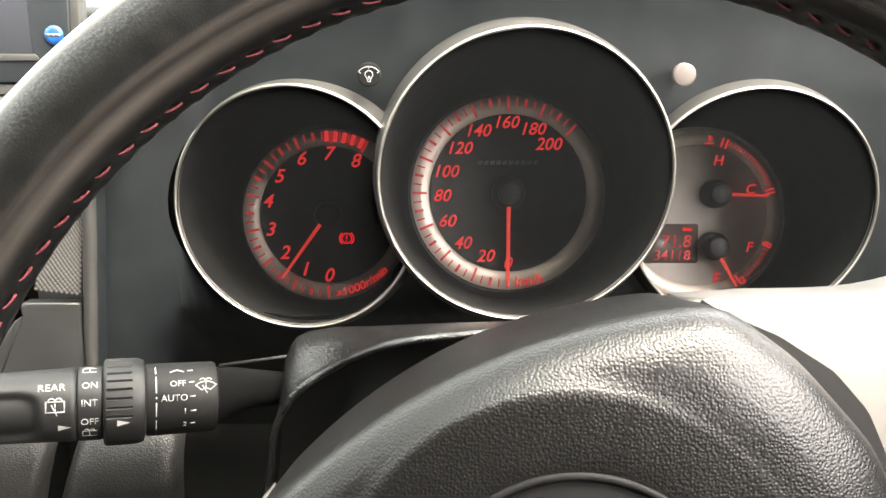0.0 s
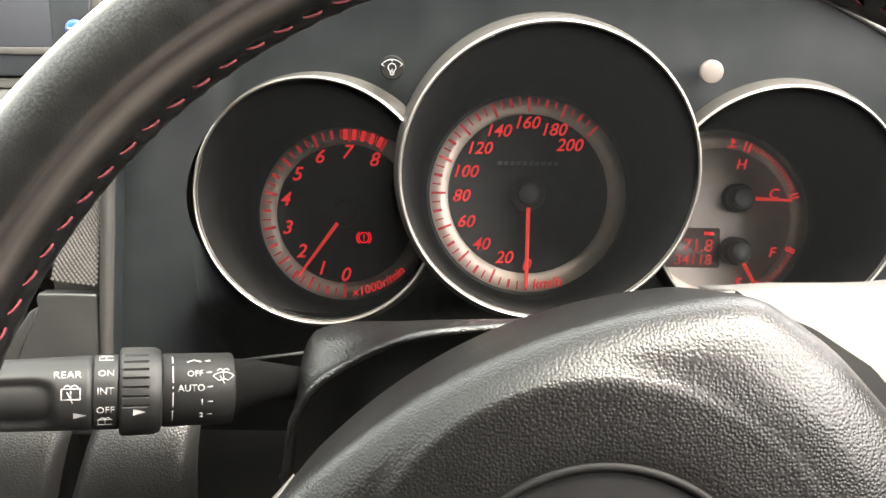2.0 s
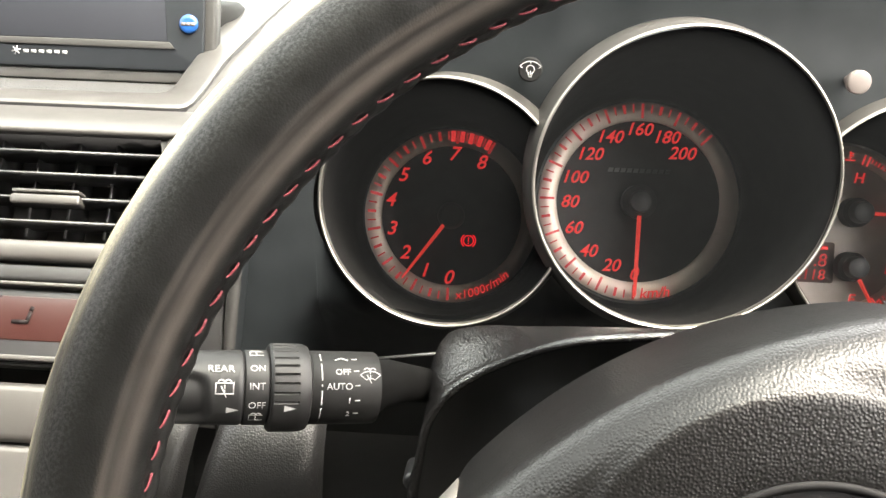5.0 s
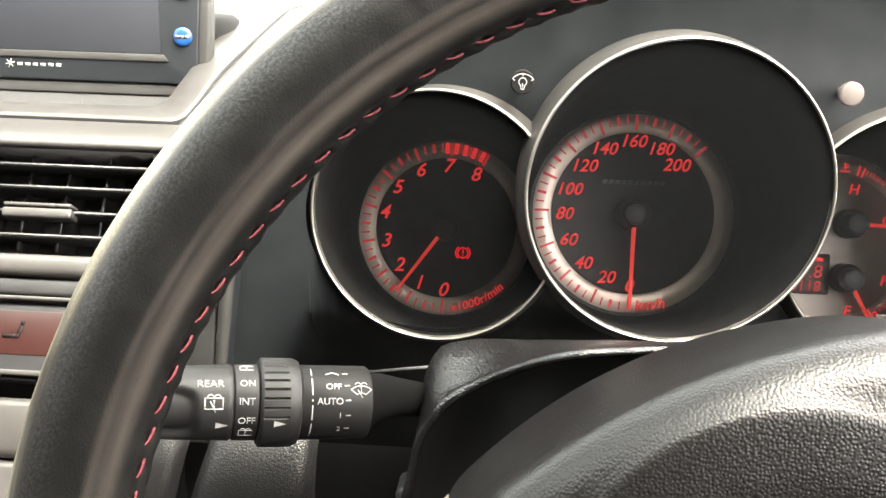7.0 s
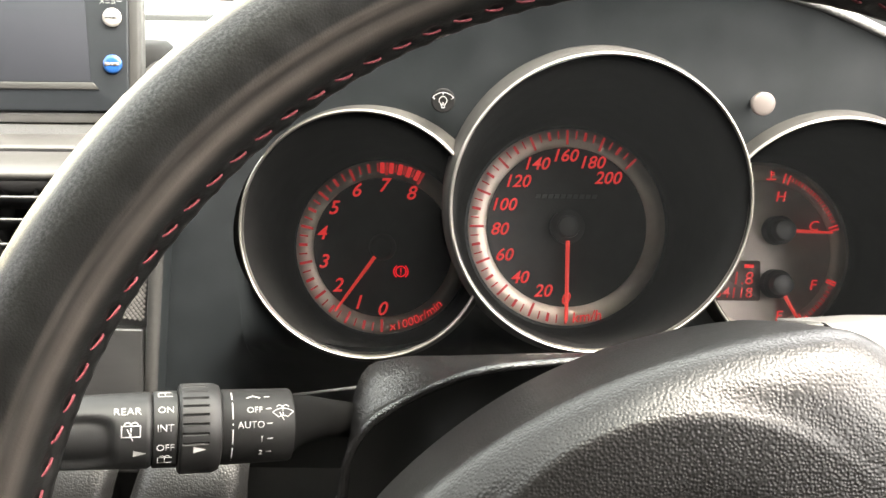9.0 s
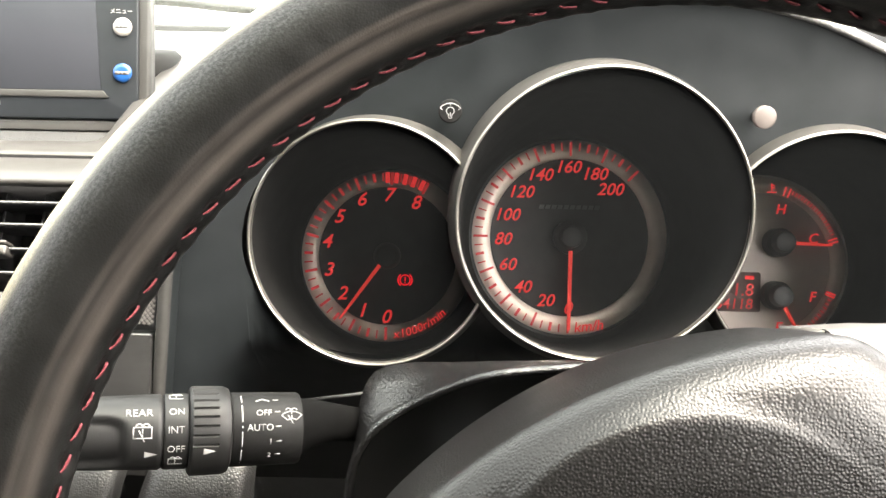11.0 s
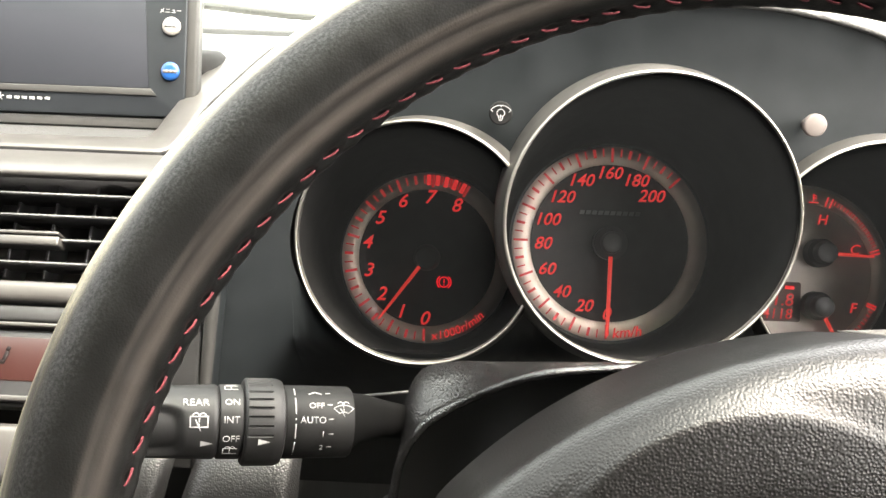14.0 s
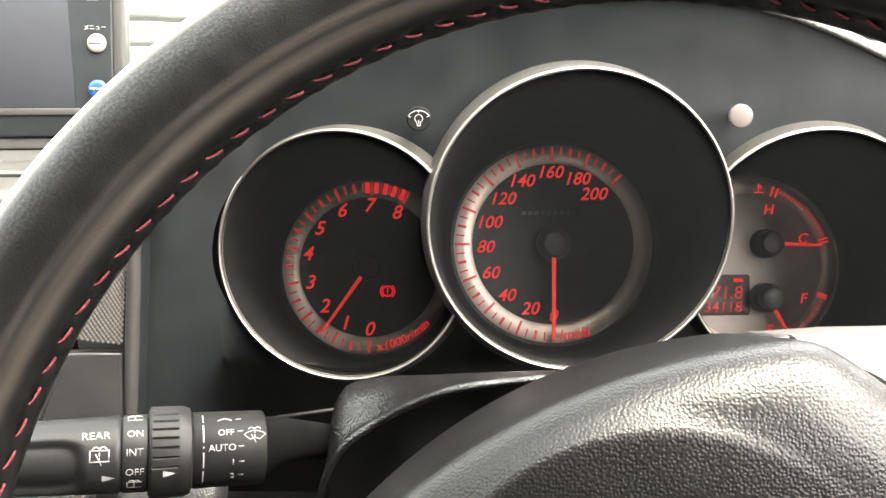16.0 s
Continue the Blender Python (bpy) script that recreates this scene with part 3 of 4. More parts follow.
sharp(part("knurled_ring", loft(knurl, True, (True, True)), stalk_black, stalk, "ridged black turning ring"), 25)
sharp(part("inner_barrel", barrel([(0.0142, 0.0128), (0.0150, 0.0133), (0.0385, 0.0131), (0.0393, 0.0126), (0.0395, 0.0110)]), stalk_matt, stalk))
neck = [[(s, yc + r * math.sin(2 * math.pi * i / 24), zc + r * 0.8 * math.cos(2 * math.pi * i / 24)) for i in range(24)]
        for s, r, yc, zc in ((0.0385, 0.0116, 0.0, 0), (0.0410, 0.0112, -0.001, -0.002), (0.047, 0.0096, -0.003, -0.008), (0.058, 0.0080, -0.009, -0.018), (0.075, 0.0072, -0.018, -0.030))]
part("neck", loft(neck, True, (True, True)), boot_black, stalk)
for txt, s, a, size in (("REAR", -0.0168, 60, 0.0048), ("ON", -0.0046, 61, 0.0043), ("INT", -0.0046, 33, 0.0043), ("OFF", -0.0046, 4, 0.0043),
                        ("OFF", 0.0252, 56, 0.0040), ("AUTO", 0.0238, 33, 0.0042), ("1", 0.0276, 11, 0.0038), ("2", 0.0275, -13, 0.0038)):
    part("lettering", wrapped(letters(txt, size * 0.80, 0.00006, 0.0, -0.004), s, a, SR + 0.00005), print_white, stalk)


def rear_wiper_icon(k):
    w, h = 0.0031 * k, 0.0022 * k
    lines = [[(-w, -h), (w, -h), (w, h * 0.75), (-w, h * 0.75), (-w, -h)], [(-0.0012 * k, 0.0004 * k), (0.0006 * k, -0.0034 * k)]]
    lines += [arc(-0.0012 * k, h * 0.75, 0.0012 * k, 20, 160, 6), arc(0.0012 * k, h * 0.75, 0.0012 * k, 20, 160, 6), [(0, h * 0.4), (0, -h * 0.2)], [(0, -h * 0.5), (0, -h * 0.8)]]
    return lines


part("symbol", wrapped(strokes(rear_wiper_icon(0.95), 0.00038, 0.00006), -0.0157, 31, SR + 0.00005), print_white, stalk)
part("symbol", wrapped(strokes([l for i, l in enumerate(rear_wiper_icon(0.72)) if i != 1], 0.0003, 0.00006), -0.0047, -19, SR + 0.00005), print_white, stalk)
part("symbol", wrapped(strokes([l for i, l in enumerate(rear_wiper_icon(0.72)) if i != 1], 0.0003, 0.00006), -0.0047, 95, SR + 0.00005), print_white, stalk)
for s, a, r in ((-0.0128, -4, SR), (0.0064, 4, 0.0157)):
    tri = strokes([], 0.1)
    q = [tri.verts.new(p) for p in ((-0.0020, 0.0012, 0), (0.0022, 0, 0), (-0.0020, -0.0012, 0))]
    tri.faces.new(q)
    part("pointer", wrapped(tri, s, a, r + 0.00012), print_white, stalk)
part("symbol", wrapped(strokes([[(-0.0024, -0.0005), (0, 0.0006), (0.0024, -0.0005)]], 0.0005, 0.00006), 0.0250, 80, SR + 0.00005), print_white, stalk)
for s, a in ((0.0297, 80), (0.0300, 57), (0.0302, 34), (0.0304, 11), (0.0303, -12)):
    part("dash_mark", wrapped(strokes([[(-0.0008, 0), (0.0008, 0.0001)]], 0.00035, 0.00006), s, a, SR + 0.00005), print_white, stalk)
fan = [arc(0, -0.0034, 0.0055, 48, 132, 8), arc(0, -0.0034, 0.0028, 55, 125, 5)]
fan += [[fan[0][0], fan[1][0]], [fan[0][-1], fan[1][-1]], [(-0.0012, 0.0006), (0.0003, -0.0022)], [(0, 0.003), (0, 0.0012)], [(0, 0.0006), (0, -0.0006)]]
fan += [arc(-0.0011, 0.0024, 0.0010, 20, 160, 5), arc(0.0011, 0.0024, 0.0010, 20, 160, 5)]
part("symbol", wrapped(strokes(fan, 0.00028, 0.00006), 0.0350, 48, SR + 0.00005), print_white, stalk)
for a0, a1 in ((94, 76), (70, 42), (36, 33), (27, 4), (-2, -24), (-30, -31)):
    n = 6
    part("dash_mark", wrapped(strokes([[(0, SR * radians(a0 + (a1 - a0) * i / n)) for i in range(n + 1)]], 0.0004, 0.00006), 0.0176, 0, SR + 0.00005), print_white, stalk)


# ---- instrument cluster ----
SP_C, SP_R, SP_TURN = (0.0377, 0.3685, 0.8843), 0.0659, (5.5, 2.4)
TA_C, TA_R, TA_TURN = (-0.0696, 0.3790, 0.8659), 0.0573, (6.0, -7.5)
FU_C, FU_R, FU_TURN = (0.1452, 0.3800, 0.8651), 0.0571, (2.8, 0.5)
DIAL_LEAN = 19.0
SP_D, TA_D, FU_D = (0.0381, 0.483, 0.8403), (-0.0687, 0.488, 0.825), (0.1496, 0.480, 0.8275)


def gauge(name, ring, ring_r, turn, dial, face_r, label, clip):
    """A deep gauge: dial frame, silver bezel on the panel and a dark cup between them. The cup and bezel stop where a neighbour's tube stands."""
    m = leaning(dial, DIAL_LEAN)
    g = thing(name, m, label, "gauge", "gauges of the instrument cluster")
    to_dial = m.inverted() @ Matrix.Translation(ring) @ Matrix.Rotation(radians(turn[1]), 4, "Z") @ leaning((0, 0, 0), turn[0])

    def cut(bm):
        if clip:
            (c, d, r) = clip
            a, b = Vector(c), Vector(d)
            dead = []
            for f in bm.faces:
                p = m @ f.calc_center_median()
                t = (p.y - a.y) / (b.y - a.y)
                q = a + (b - a) * t
                rr = r + (0.062 - r) * max(t, 0)
                if math.hypot(p.x - q.x, p.z - q.z) < rr + 0.0026:
                    dead.append(f)
            bmesh.ops.delete(bm, geom=dead, context="FACES")
        return bm

    prof = [(0.0043, -0.024), (0.0036, -0.0140), (0.0027, -0.0070), (0.0019, -0.0032), (0.0013, -0.0013), (0.0009, -0.0004), (0.0005, 0.0000), (0.0001, -0.0002), (-0.0002, -0.0009), (-0.0004, -0.0030)]
    part("bezel", cut(moved(lathe([(ring_r + r, z) for r, z in prof[4:]], 240), to_dial)), bezel_metal, g, "satin silver bezel ring")
    flange = lathe([(ring_r + r, z) for r, z in prof[:5]], 240)
    # the flared ring stays outside the slanting cup
    axis = to_dial.inverted() @ Vector((0, 0, 0))
    lean = Vector((axis.x / axis.z, axis.y / axis.z, 0))
    for v in flange.verts:
        out = Vector((v.co.x, v.co.y, 0)).normalized()
        v.co += lean * v.co.z * (0.5 - 0.5 * out.dot(lean.normalized()))
    part("bezel_flange", cut(moved(flange, to_dial)), flange_grey, g, "dull grey flared ring behind the bezel")
    rings = []
    top = [to_dial @ Vector(p) for p in ring_points(ring_r - 0.0004, -0.0012, 240)]
    bot = [Vector(p) for p in ring_points(face_r + 0.0045, 0.004, 240)]
    base = [Vector(p) for p in ring_points(face_r + 0.0015, 0.0, 240)]
    for k in range(13):
        t = k / 12
        rings.append([a.lerp(b, t) for a, b in zip(top, bot)])
    rings.append(base)
    part("cup", cut(loft(rings)), cup_black, g, "deep dark cup")
    lens = part("lens", cut(moved(loft([ring_points(ring_r * k, -0.0022, 96) for k in (1.0, 0.97, 0.9, 0.8, 0.65, 0.5, 0.35, 0.2, 0.1, 0.02)], True, (False, True)), to_dial)), lens_clear, g, "clear lens with a pale glare veil mixed in")
    lens.visible_shadow = False
    return g


def tick_mesh(r0, r1, w, mat):
    return to_mesh("tick", prism([(r0, -w / 2), (r1, -w / 2), (r1, w / 2), (r0, w / 2)], 0.0, 0.0003), mat, False)


def turn_z(a, z=0.0):
    return Matrix.Translation((0, 0, z)) @ Matrix.Rotation(radians(a), 4, "Z")


def needle(length, back, w0, w1):
    return prism([(-back, -w0 / 2), (length * 0.97, -w1 / 2), (length, 0), (length * 0.97, w1 / 2), (-back, w0 / 2)], 0.0, 0.0012, 0.0003, 1)


# speedometer
speedo = gauge("speedometer", SP_C, SP_R, SP_TURN, SP_D, 0.0572, "round black speedometer with red backlit figures, needle at zero", None)
part("dial", lathe([(0.0588, 0.0), (0.0470, 0.0), (0.0462, -0.0008), (0.0005, -0.0008)], 160, (False, True)), dial_black, speedo, "matt black dial")
part("band", lathe([(0.0462, -0.0004), (0.0466, 0.0006), (0.0565, 0.0006), (0.0570, 0.0)], 160), band_silver, speedo, "silver grey scale band")
t_long, t_mid, t_small = tick_mesh(0.0476, 0.0560, 0.0014, tick_red), tick_mesh(0.0505, 0.0556, 0.0016, tick_red), tick_mesh(0.0508, 0.0556, 0.0008, tick_red)
for i in range(41):
    piece("tick", t_long if i % 4 == 0 else t_mid if i % 2 == 0 else t_small, speedo, turn_z(270 - i * 5.625, 0.0007))
for txt, x, y in (("0", 0.0006, -0.0412), ("20", -0.0128, -0.0369), ("40", -0.0261, -0.0292), ("60", -0.0351, -0.0162), ("80", -0.0381, -0.0013), ("100", -0.0354, 0.0129),
                  ("120", -0.0275, 0.0265), ("140", -0.0166, 0.0367), ("160", -0.0001, 0.0416), ("180", 0.0155, 0.0377), ("200", 0.0241, 0.0288)):
    part("numeral", letters(txt, 0.0101, 0.0002, 0.28, 0.012), red_glow, speedo, at=Matrix.Translation((x, y, -0.0005)))
part("unit_lettering", letters("km/h", 0.0086, 0.0002, 0.22, 0.004), red_glow, speedo, at=Matrix.Translation((0.0122, -0.0513, 0.0008)) @ Matrix.Rotation(radians(7), 4, "Z"))
bars = bmesh.new()
for i in range(10):
    x = -0.0180 + i * 0.0036
    q = [bars.verts.new(p) for p in ((x, -0.0012, 0), (x + 0.0028, -0.0012, 0), (x + 0.0035, 0.0012, 0), (x + 0.0007, 0.0012, 0))]
    bars.faces.new(q)
part("marking", bars, logo_grey, speedo, "faint grey maker's mark as plain bars", at=Matrix.Translation((0, 0.0178, -0.0004)))
part("needle", needle(0.0545, -0.008, 0.0023, 0.0019), needle_red, speedo, "red needle", at=turn_z(269.5, 0.0075))
sharp(part("needle_hub", lathe([(0.0098, -0.0008), (0.0098, 0.0065), (0.0085, 0.0075), (0.0066, 0.0085), (0.0060, 0.0128), (0.0052, 0.0134), (0.0010, 0.0136)], 48, (False, True)), hub_grey, speedo, "dark grey needle hub"))

# tachometer
tach = gauge("tachometer", TA_C, TA_R, TA_TURN, TA_D, 0.0508, "round black tachometer with red backlit figures and lit brake warning lamp", (SP_C, SP_D, SP_R))
part("dial", lathe([(0.0522, 0.0), (0.0420, 0.0), (0.0411, -0.0008), (0.0005, -0.0008)], 160, (False, True)), dial_black, tach, "matt black dial")
part("band", lathe([(0.0411, -0.0004), (0.0415, 0.0006), (0.0508, 0.0006), (0.0513, 0.0)], 160), band_silver, tach, "silver grey scale band")
k_long, k_mid, k_small, k_block = tick_mesh(0.0424, 0.0500, 0.0016, tick_red), tick_mesh(0.0444, 0.0496, 0.0017, tick_red), tick_mesh(0.0446, 0.0496, 0.0009, tick_red), tick_mesh(0.0436, 0.0500, 0.0027, red_glow)
for i in range(33):
    piece("tick", k_long if i % 4 == 0 else k_mid if i % 4 == 2 else k_small, tach, turn_z(270 - i * 6.51, 0.0007))
for i in range(27, 32):
    piece("red_zone_block", k_block, tach, turn_z(270 - (i + 0.5) * 6.51, 0.0007))
for txt, x, y in (("0", 0.0007, -0.0362), ("1", -0.0136, -0.0326), ("2", -0.0262, -0.0225), ("3", -0.0345, -0.0086), ("4", -0.0358, 0.0083), ("5", -0.0288, 0.0232), ("6", -0.0156, 0.0338), ("7", 0.0013, 0.0367), ("8", 0.0170, 0.0324)):
    part("numeral", letters(txt, 0.0114, 0.0002, 0.28, 0.012), red_glow, tach, at=Matrix.Translation((x, y, -0.0005)))
unit = letters("x1000r/min", 0.0072, 0.0002, 0.15, 0.003)
for v in unit.verts:
    a = radians(296) + v.co.x / 0.0465
    v.co = Vector(((0.0468 - v.co.y) * math.cos(a), (0.0468 - v.co.y) * math.sin(a), v.co.z))
part("unit_lettering", unit, red_glow, tach, at=Matrix.Translation((0, 0, 0.0009)))
part("needle", needle(0.0470, -0.0055, 0.0022, 0.0014), needle_red, tach, "red needle", at=turn_z(234.4, 0.006))
part("warning_lamp", strokes([arc(0, 0, 0.0030, 0, 360, 20), arc(0, 0, 0.0042, -50, 50, 8), arc(0, 0, 0.0042, 130, 230, 8), [(0, 0.0017), (0, -0.0004)], [(0, -0.0015), (0, -0.0018)]], 0.00062, 0.0002), red_lamp, tach, "lit red brake warning lamp", at=Matrix.Translation((0.0108, -0.0142, -0.0005)))
sharp(part("needle_hub", lathe([(0.0080, -0.0008), (0.0080, 0.0055), (0.0060, 0.0085), (0.0010, 0.0090)], 48, (False, True)), dial_black, tach, "black needle hub"))

# fuel and temperature gauge
fuel = gauge("fuel_gauge", FU_C, FU_R, FU_TURN, FU_D, 0.0505, "round fuel and temperature gauge with small odometer display", (SP_C, SP_D, SP_R))
part("dial", lathe([(0.0520, 0.0), (0.0425, 0.0), (0.0415, -0.0008), (0.0005, -0.0008)], 160, (False, True)), dial_grey, fuel, "grey dial face")
part("band", lathe([(0.0415, -0.0004), (0.0419, 0.0006), (0.0498, 0.0006), (0.0503, 0.0)], 160), band_silver, fuel, "silver grey scale band")
f_long, f_small = tick_mesh(0.0420, 0.0478, 0.0009, red_glow), tick_mesh(0.0445, 0.0470, 0.0004, red_glow)
for a in (71.5, 68.0, 19.5, 17.0, -21.5, -23.5, -57.0, -60.0):
    piece("tick", f_long, fuel, turn_z(a, 0.0007))
for i in range(17):
    piece("tick", f_small, fuel, turn_z(65.5 - i * 2.65, 0.0007))
for i in range(9):
    piece("tick", f_small, fuel, turn_z(-26.5 - i * 3.3, 0.0007))
for txt, x, y in (("H", 0.0129, 0.0323), ("C", 0.0322, 0.0155), ("F", 0.0321, -0.0186), ("E", 0.0124, -0.0367)):
    part("numeral", letters(txt, 0.0082, 0.0002, 0.2, 0.008), red_glow, fuel, at=Matrix.Translation((x, y, -0.0005)))
part("symbol", strokes([[(0, 0.003), (0, -0.001)], [(0.0015, 0.0022), (0, 0.0022)], [(0.0015, 0.0008), (0, 0.0008)], [(-0.0025, -0.0018), (0.0025, -0.0018)]], 0.0007, 0.0002), red_glow, fuel, at=Matrix.Translation((0.0066, 0.0438, 0.0008)))
part("symbol", strokes([[(-0.0012, 0.0016), (-0.0012, -0.0016), (0.0008, -0.0016), (0.0008, 0.0016), (-0.0012, 0.0016)], [(0.0008, 0.0006), (0.0018, 0), (0.0018, -0.0012)]], 0.0005, 0.0002), red_glow, fuel, at=Matrix.Translation((0.0275, -0.0385, 0.0008)))
part("odometer_display", prism(rounded(-0.0365, 0.0010, -0.0282, -0.0050, 0.0015), -0.0006, 0.0002), lcd_pale, fuel, "greyish red odometer display")
part("display_reading", letters("71.8", 0.0105, 0.0001, 0.12, 0.004), digit_red, fuel, at=Matrix.Translation((-0.0115, -0.0152, 0.0004)))
part("display_reading", letters("34118", 0.0088, 0.0001, 0.12, 0.004), digit_red, fuel, at=Matrix.Translation((-0.0142, -0.0236, 0.0004)))
part("display_reading", strokes([[(-0.0018, 0), (0.0018, 0)]], 0.0022, 0.0001), red_glow, fuel, at=Matrix.Translation((-0.0055, -0.0082, 0.0004)))
for (x, y), (nx, ny) in (((0.0100, 0.0126), (0.0398, 0.0114)), ((0.0090, -0.0182), (0.0221, -0.0416))):
    a = math.degrees(math.atan2(ny - y, nx - x))
    ln = math.hypot(nx - x, ny - y)
    sharp(part("needle_hub", lathe([(0.0084, -0.0006), (0.0082, 0.0070), (0.0064, 0.0090), (0.0057, 0.0152), (0.0049, 0.0158), (0.001, 0.0160)], 40, (False, True), x, y), hub_grey, fuel, "dark grey needle hub"))
    part("needle", needle(ln, -0.0065, 0.0022, 0.0013), needle_red, fuel, "red needle", at=Matrix.Translation((x, y, 0.0065)) @ Matrix.Rotation(radians(a), 4, "Z"))

# panel round the gauges, with openings for the three tubes, rising into the hood
binnacle = thing("gauge_panel", pose(0.038, 0.384, 0.88), "matt black panel round the three gauges under the dashboard hood", "gauge panel")


OPENINGS = [((SP_C[0], 0, SP_C[2] - 0.005), SP_R + 0.0045), ((TA_C[0], 0, TA_C[2] - 0.0025), TA_R + 0.0016), ((FU_C[0], 0, FU_C[2] - 0.0025), FU_R + 0.0042)]


def span(x):
    """Height of the upper and lower edge of the openings at x, or None beside them."""
    hi, lo = [], []
    for (cx, _, cz), r in OPENINGS:
        d = r * r - (x - cx) ** 2
        if d >= 0:
            hi.append(cz + math.sqrt(d))
            lo.append(cz - math.sqrt(d))
    return (max(hi), min(lo)) if hi else None


def panel_y(z):
    """The panel stands nearly upright."""
    u = max(z - 0.940, 0)
    return 0.3905 + (z - 0.88) * 0.05 - 3.0 * u * u + 0.9 * max(0.812 - z, 0)


def panel_at(x, z):
    """Beside the edge strip the panel comes forward to meet it."""
    q = min(max((-0.1125 - x - 0.16 * min(0.86 - z, 0.08)) / 0.042, 0), 1)
    return panel_y(z) + (0.3655 - panel_y(z)) * q * q * (3 - 2 * q)


def hood_top(x):
    """The panel's upper edge falls away towards both sides."""
    return float(np.interp(x, (-0.166, -0.156, -0.149, -0.137, -0.118, -0.085, -0.05, 0.02, 0.075, 0.0913, 0.104, 0.117, 0.132, 0.150, 0.167, 0.20, 0.245),
                           (0.78, 0.86, 0.897, 0.922, 0.942, 0.965, 0.975, 0.9785, 0.9778, 0.9765, 0.9743, 0.9717, 0.9675, 0.9605, 0.9530, 0.936, 0.905)))


x_left, x_right = -0.166, 0.245
edges = {x_left, x_right}
for (cx, _, _), r in OPENINGS:
    edges |= {cx - r, cx + r}
xs = sorted(edges | {x_left + (x_right - x_left) * i / 260 for i in range(261)})
pb = bmesh.new()
for xa, xb in zip(xs, xs[1:]):
    sa, sb = span(xa + 1e-7), span(xb - 1e-7)
    ua, ub = hood_top(xa), hood_top(xb)
    cells = [(ua, ub, 0.74, 0.74)] if not (sa and sb) else [(ua, ub, sa[0], sb[0]), (sa[1], sb[1], 0.74, 0.74)]
    for ta, tb, ba, bb in cells:
        for k in range(10):
            p, q = k / 10, (k + 1) / 10
            zz = [(xa, ta + (ba - ta) * p), (xb, tb + (bb - tb) * p), (xb, tb + (bb - tb) * q), (xa, ta + (ba - ta) * q)]
            pb.faces.new([pb.verts.new((x - 0.038, panel_at(x, z) - 0.384, z - 0.88)) for x, z in zz])
bmesh.ops.remove_doubles(pb, verts=pb.verts, dist=1e-6)
part("face", pb, panel_black, binnacle)
hood = loft([[(x - 0.038, panel_y(hood_top(x)) + dy - 0.384, hood_top(x) + dz - 0.88) for x in np.linspace(-0.075, 0.245, 40)]
             for dy, dz in ((0.0, -0.0008), (-0.0016, -0.0004), (-0.0022, 0.0008), (-0.0014, 0.0026), (0.0018, 0.0044), (0.008, 0.0052), (0.03, 0.0055), (0.15, -0.006), (0.27, -0.022))], closed=False)
part("hood", hood, dash_grey, binnacle, "rounded grey dashboard hood above the gauges")

part("lower_lip", tube([(-0.1100 - 0.038, -0.012, 0.7879 - 0.88), (-0.0481 - 0.038, -0.012, 0.7974 - 0.88)], 0.0009, 8), satin_black, binnacle, "thin moulded ridge")

dimmer = thing("dimmer_knob", leaning((-0.0325, 0.3808, 0.9288), 4), "small black dimmer knob with white lamp symbol beside the speedometer", "knob")
sharp(part("knob", lathe([(0.0020, -0.018), (0.0020, -0.0030), (0.0050, -0.0030), (0.0052, -0.0024), (0.0052, 0.0004), (0.0047, 0.0010), (0.0005, 0.0010)], 40, (False, True)), pod_black, dimmer))
sym = [arc(0, -0.0002, 0.0017, -40, 220, 12), [(-0.0009, -0.0015), (-0.0006, -0.0033), (0.0006, -0.0033), (0.0009, -0.0015)], [(0, -0.001), (0, -0.0026)]]
sym += [arc(0, -0.0026, 0.0058, 40, 140, 12), [(-0.0045, 0.0011), (-0.0036, 0.0004)], [(0.0045, 0.0011), (0.0036, 0.0004)], [(0, 0.0031), (0, 0.0024)]]
part("symbol", strokes(sym, 0.00034, 0.0001), print_grey, dimmer, at=Matrix.Translation((0, 0.0004, 0.0011)))
trip = thing("trip_knob", leaning((0.1061, 0.3802, 0.9288), 4), "small round cream trip reset knob on the gauge panel", "knob")
sharp(part("knob", lathe([(0.0018, -0.018), (0.0018, -0.0030), (0.0049, -0.0030), (0.0051, -0.0024), (0.0051, -0.0004), (0.0046, 0.0003), (0.0035, 0.0006), (0.0004, 0.0006)], 40, (False, True)), knob_cream, trip))


# ---- panels left of the gauges ----
def quad_sheet(corners, nu=8, nv=8, bulge=(0, 0, 0)):
    """A softly bulged sheet over four corners (lower left, lower right, upper right, upper left)."""
    a, b, c, d = [Vector(p) for p in corners]
    rows = []
    for j in range(nv + 1):
        v = j / nv
        rows.append([(a.lerp(b, i / nu)).lerp(d.lerp(c, i / nu), v) + Vector(bulge) * (16 * (i / nu) * (1 - i / nu) * v * (1 - v)) for i in range(nu + 1)])
    return loft(rows, closed=False)


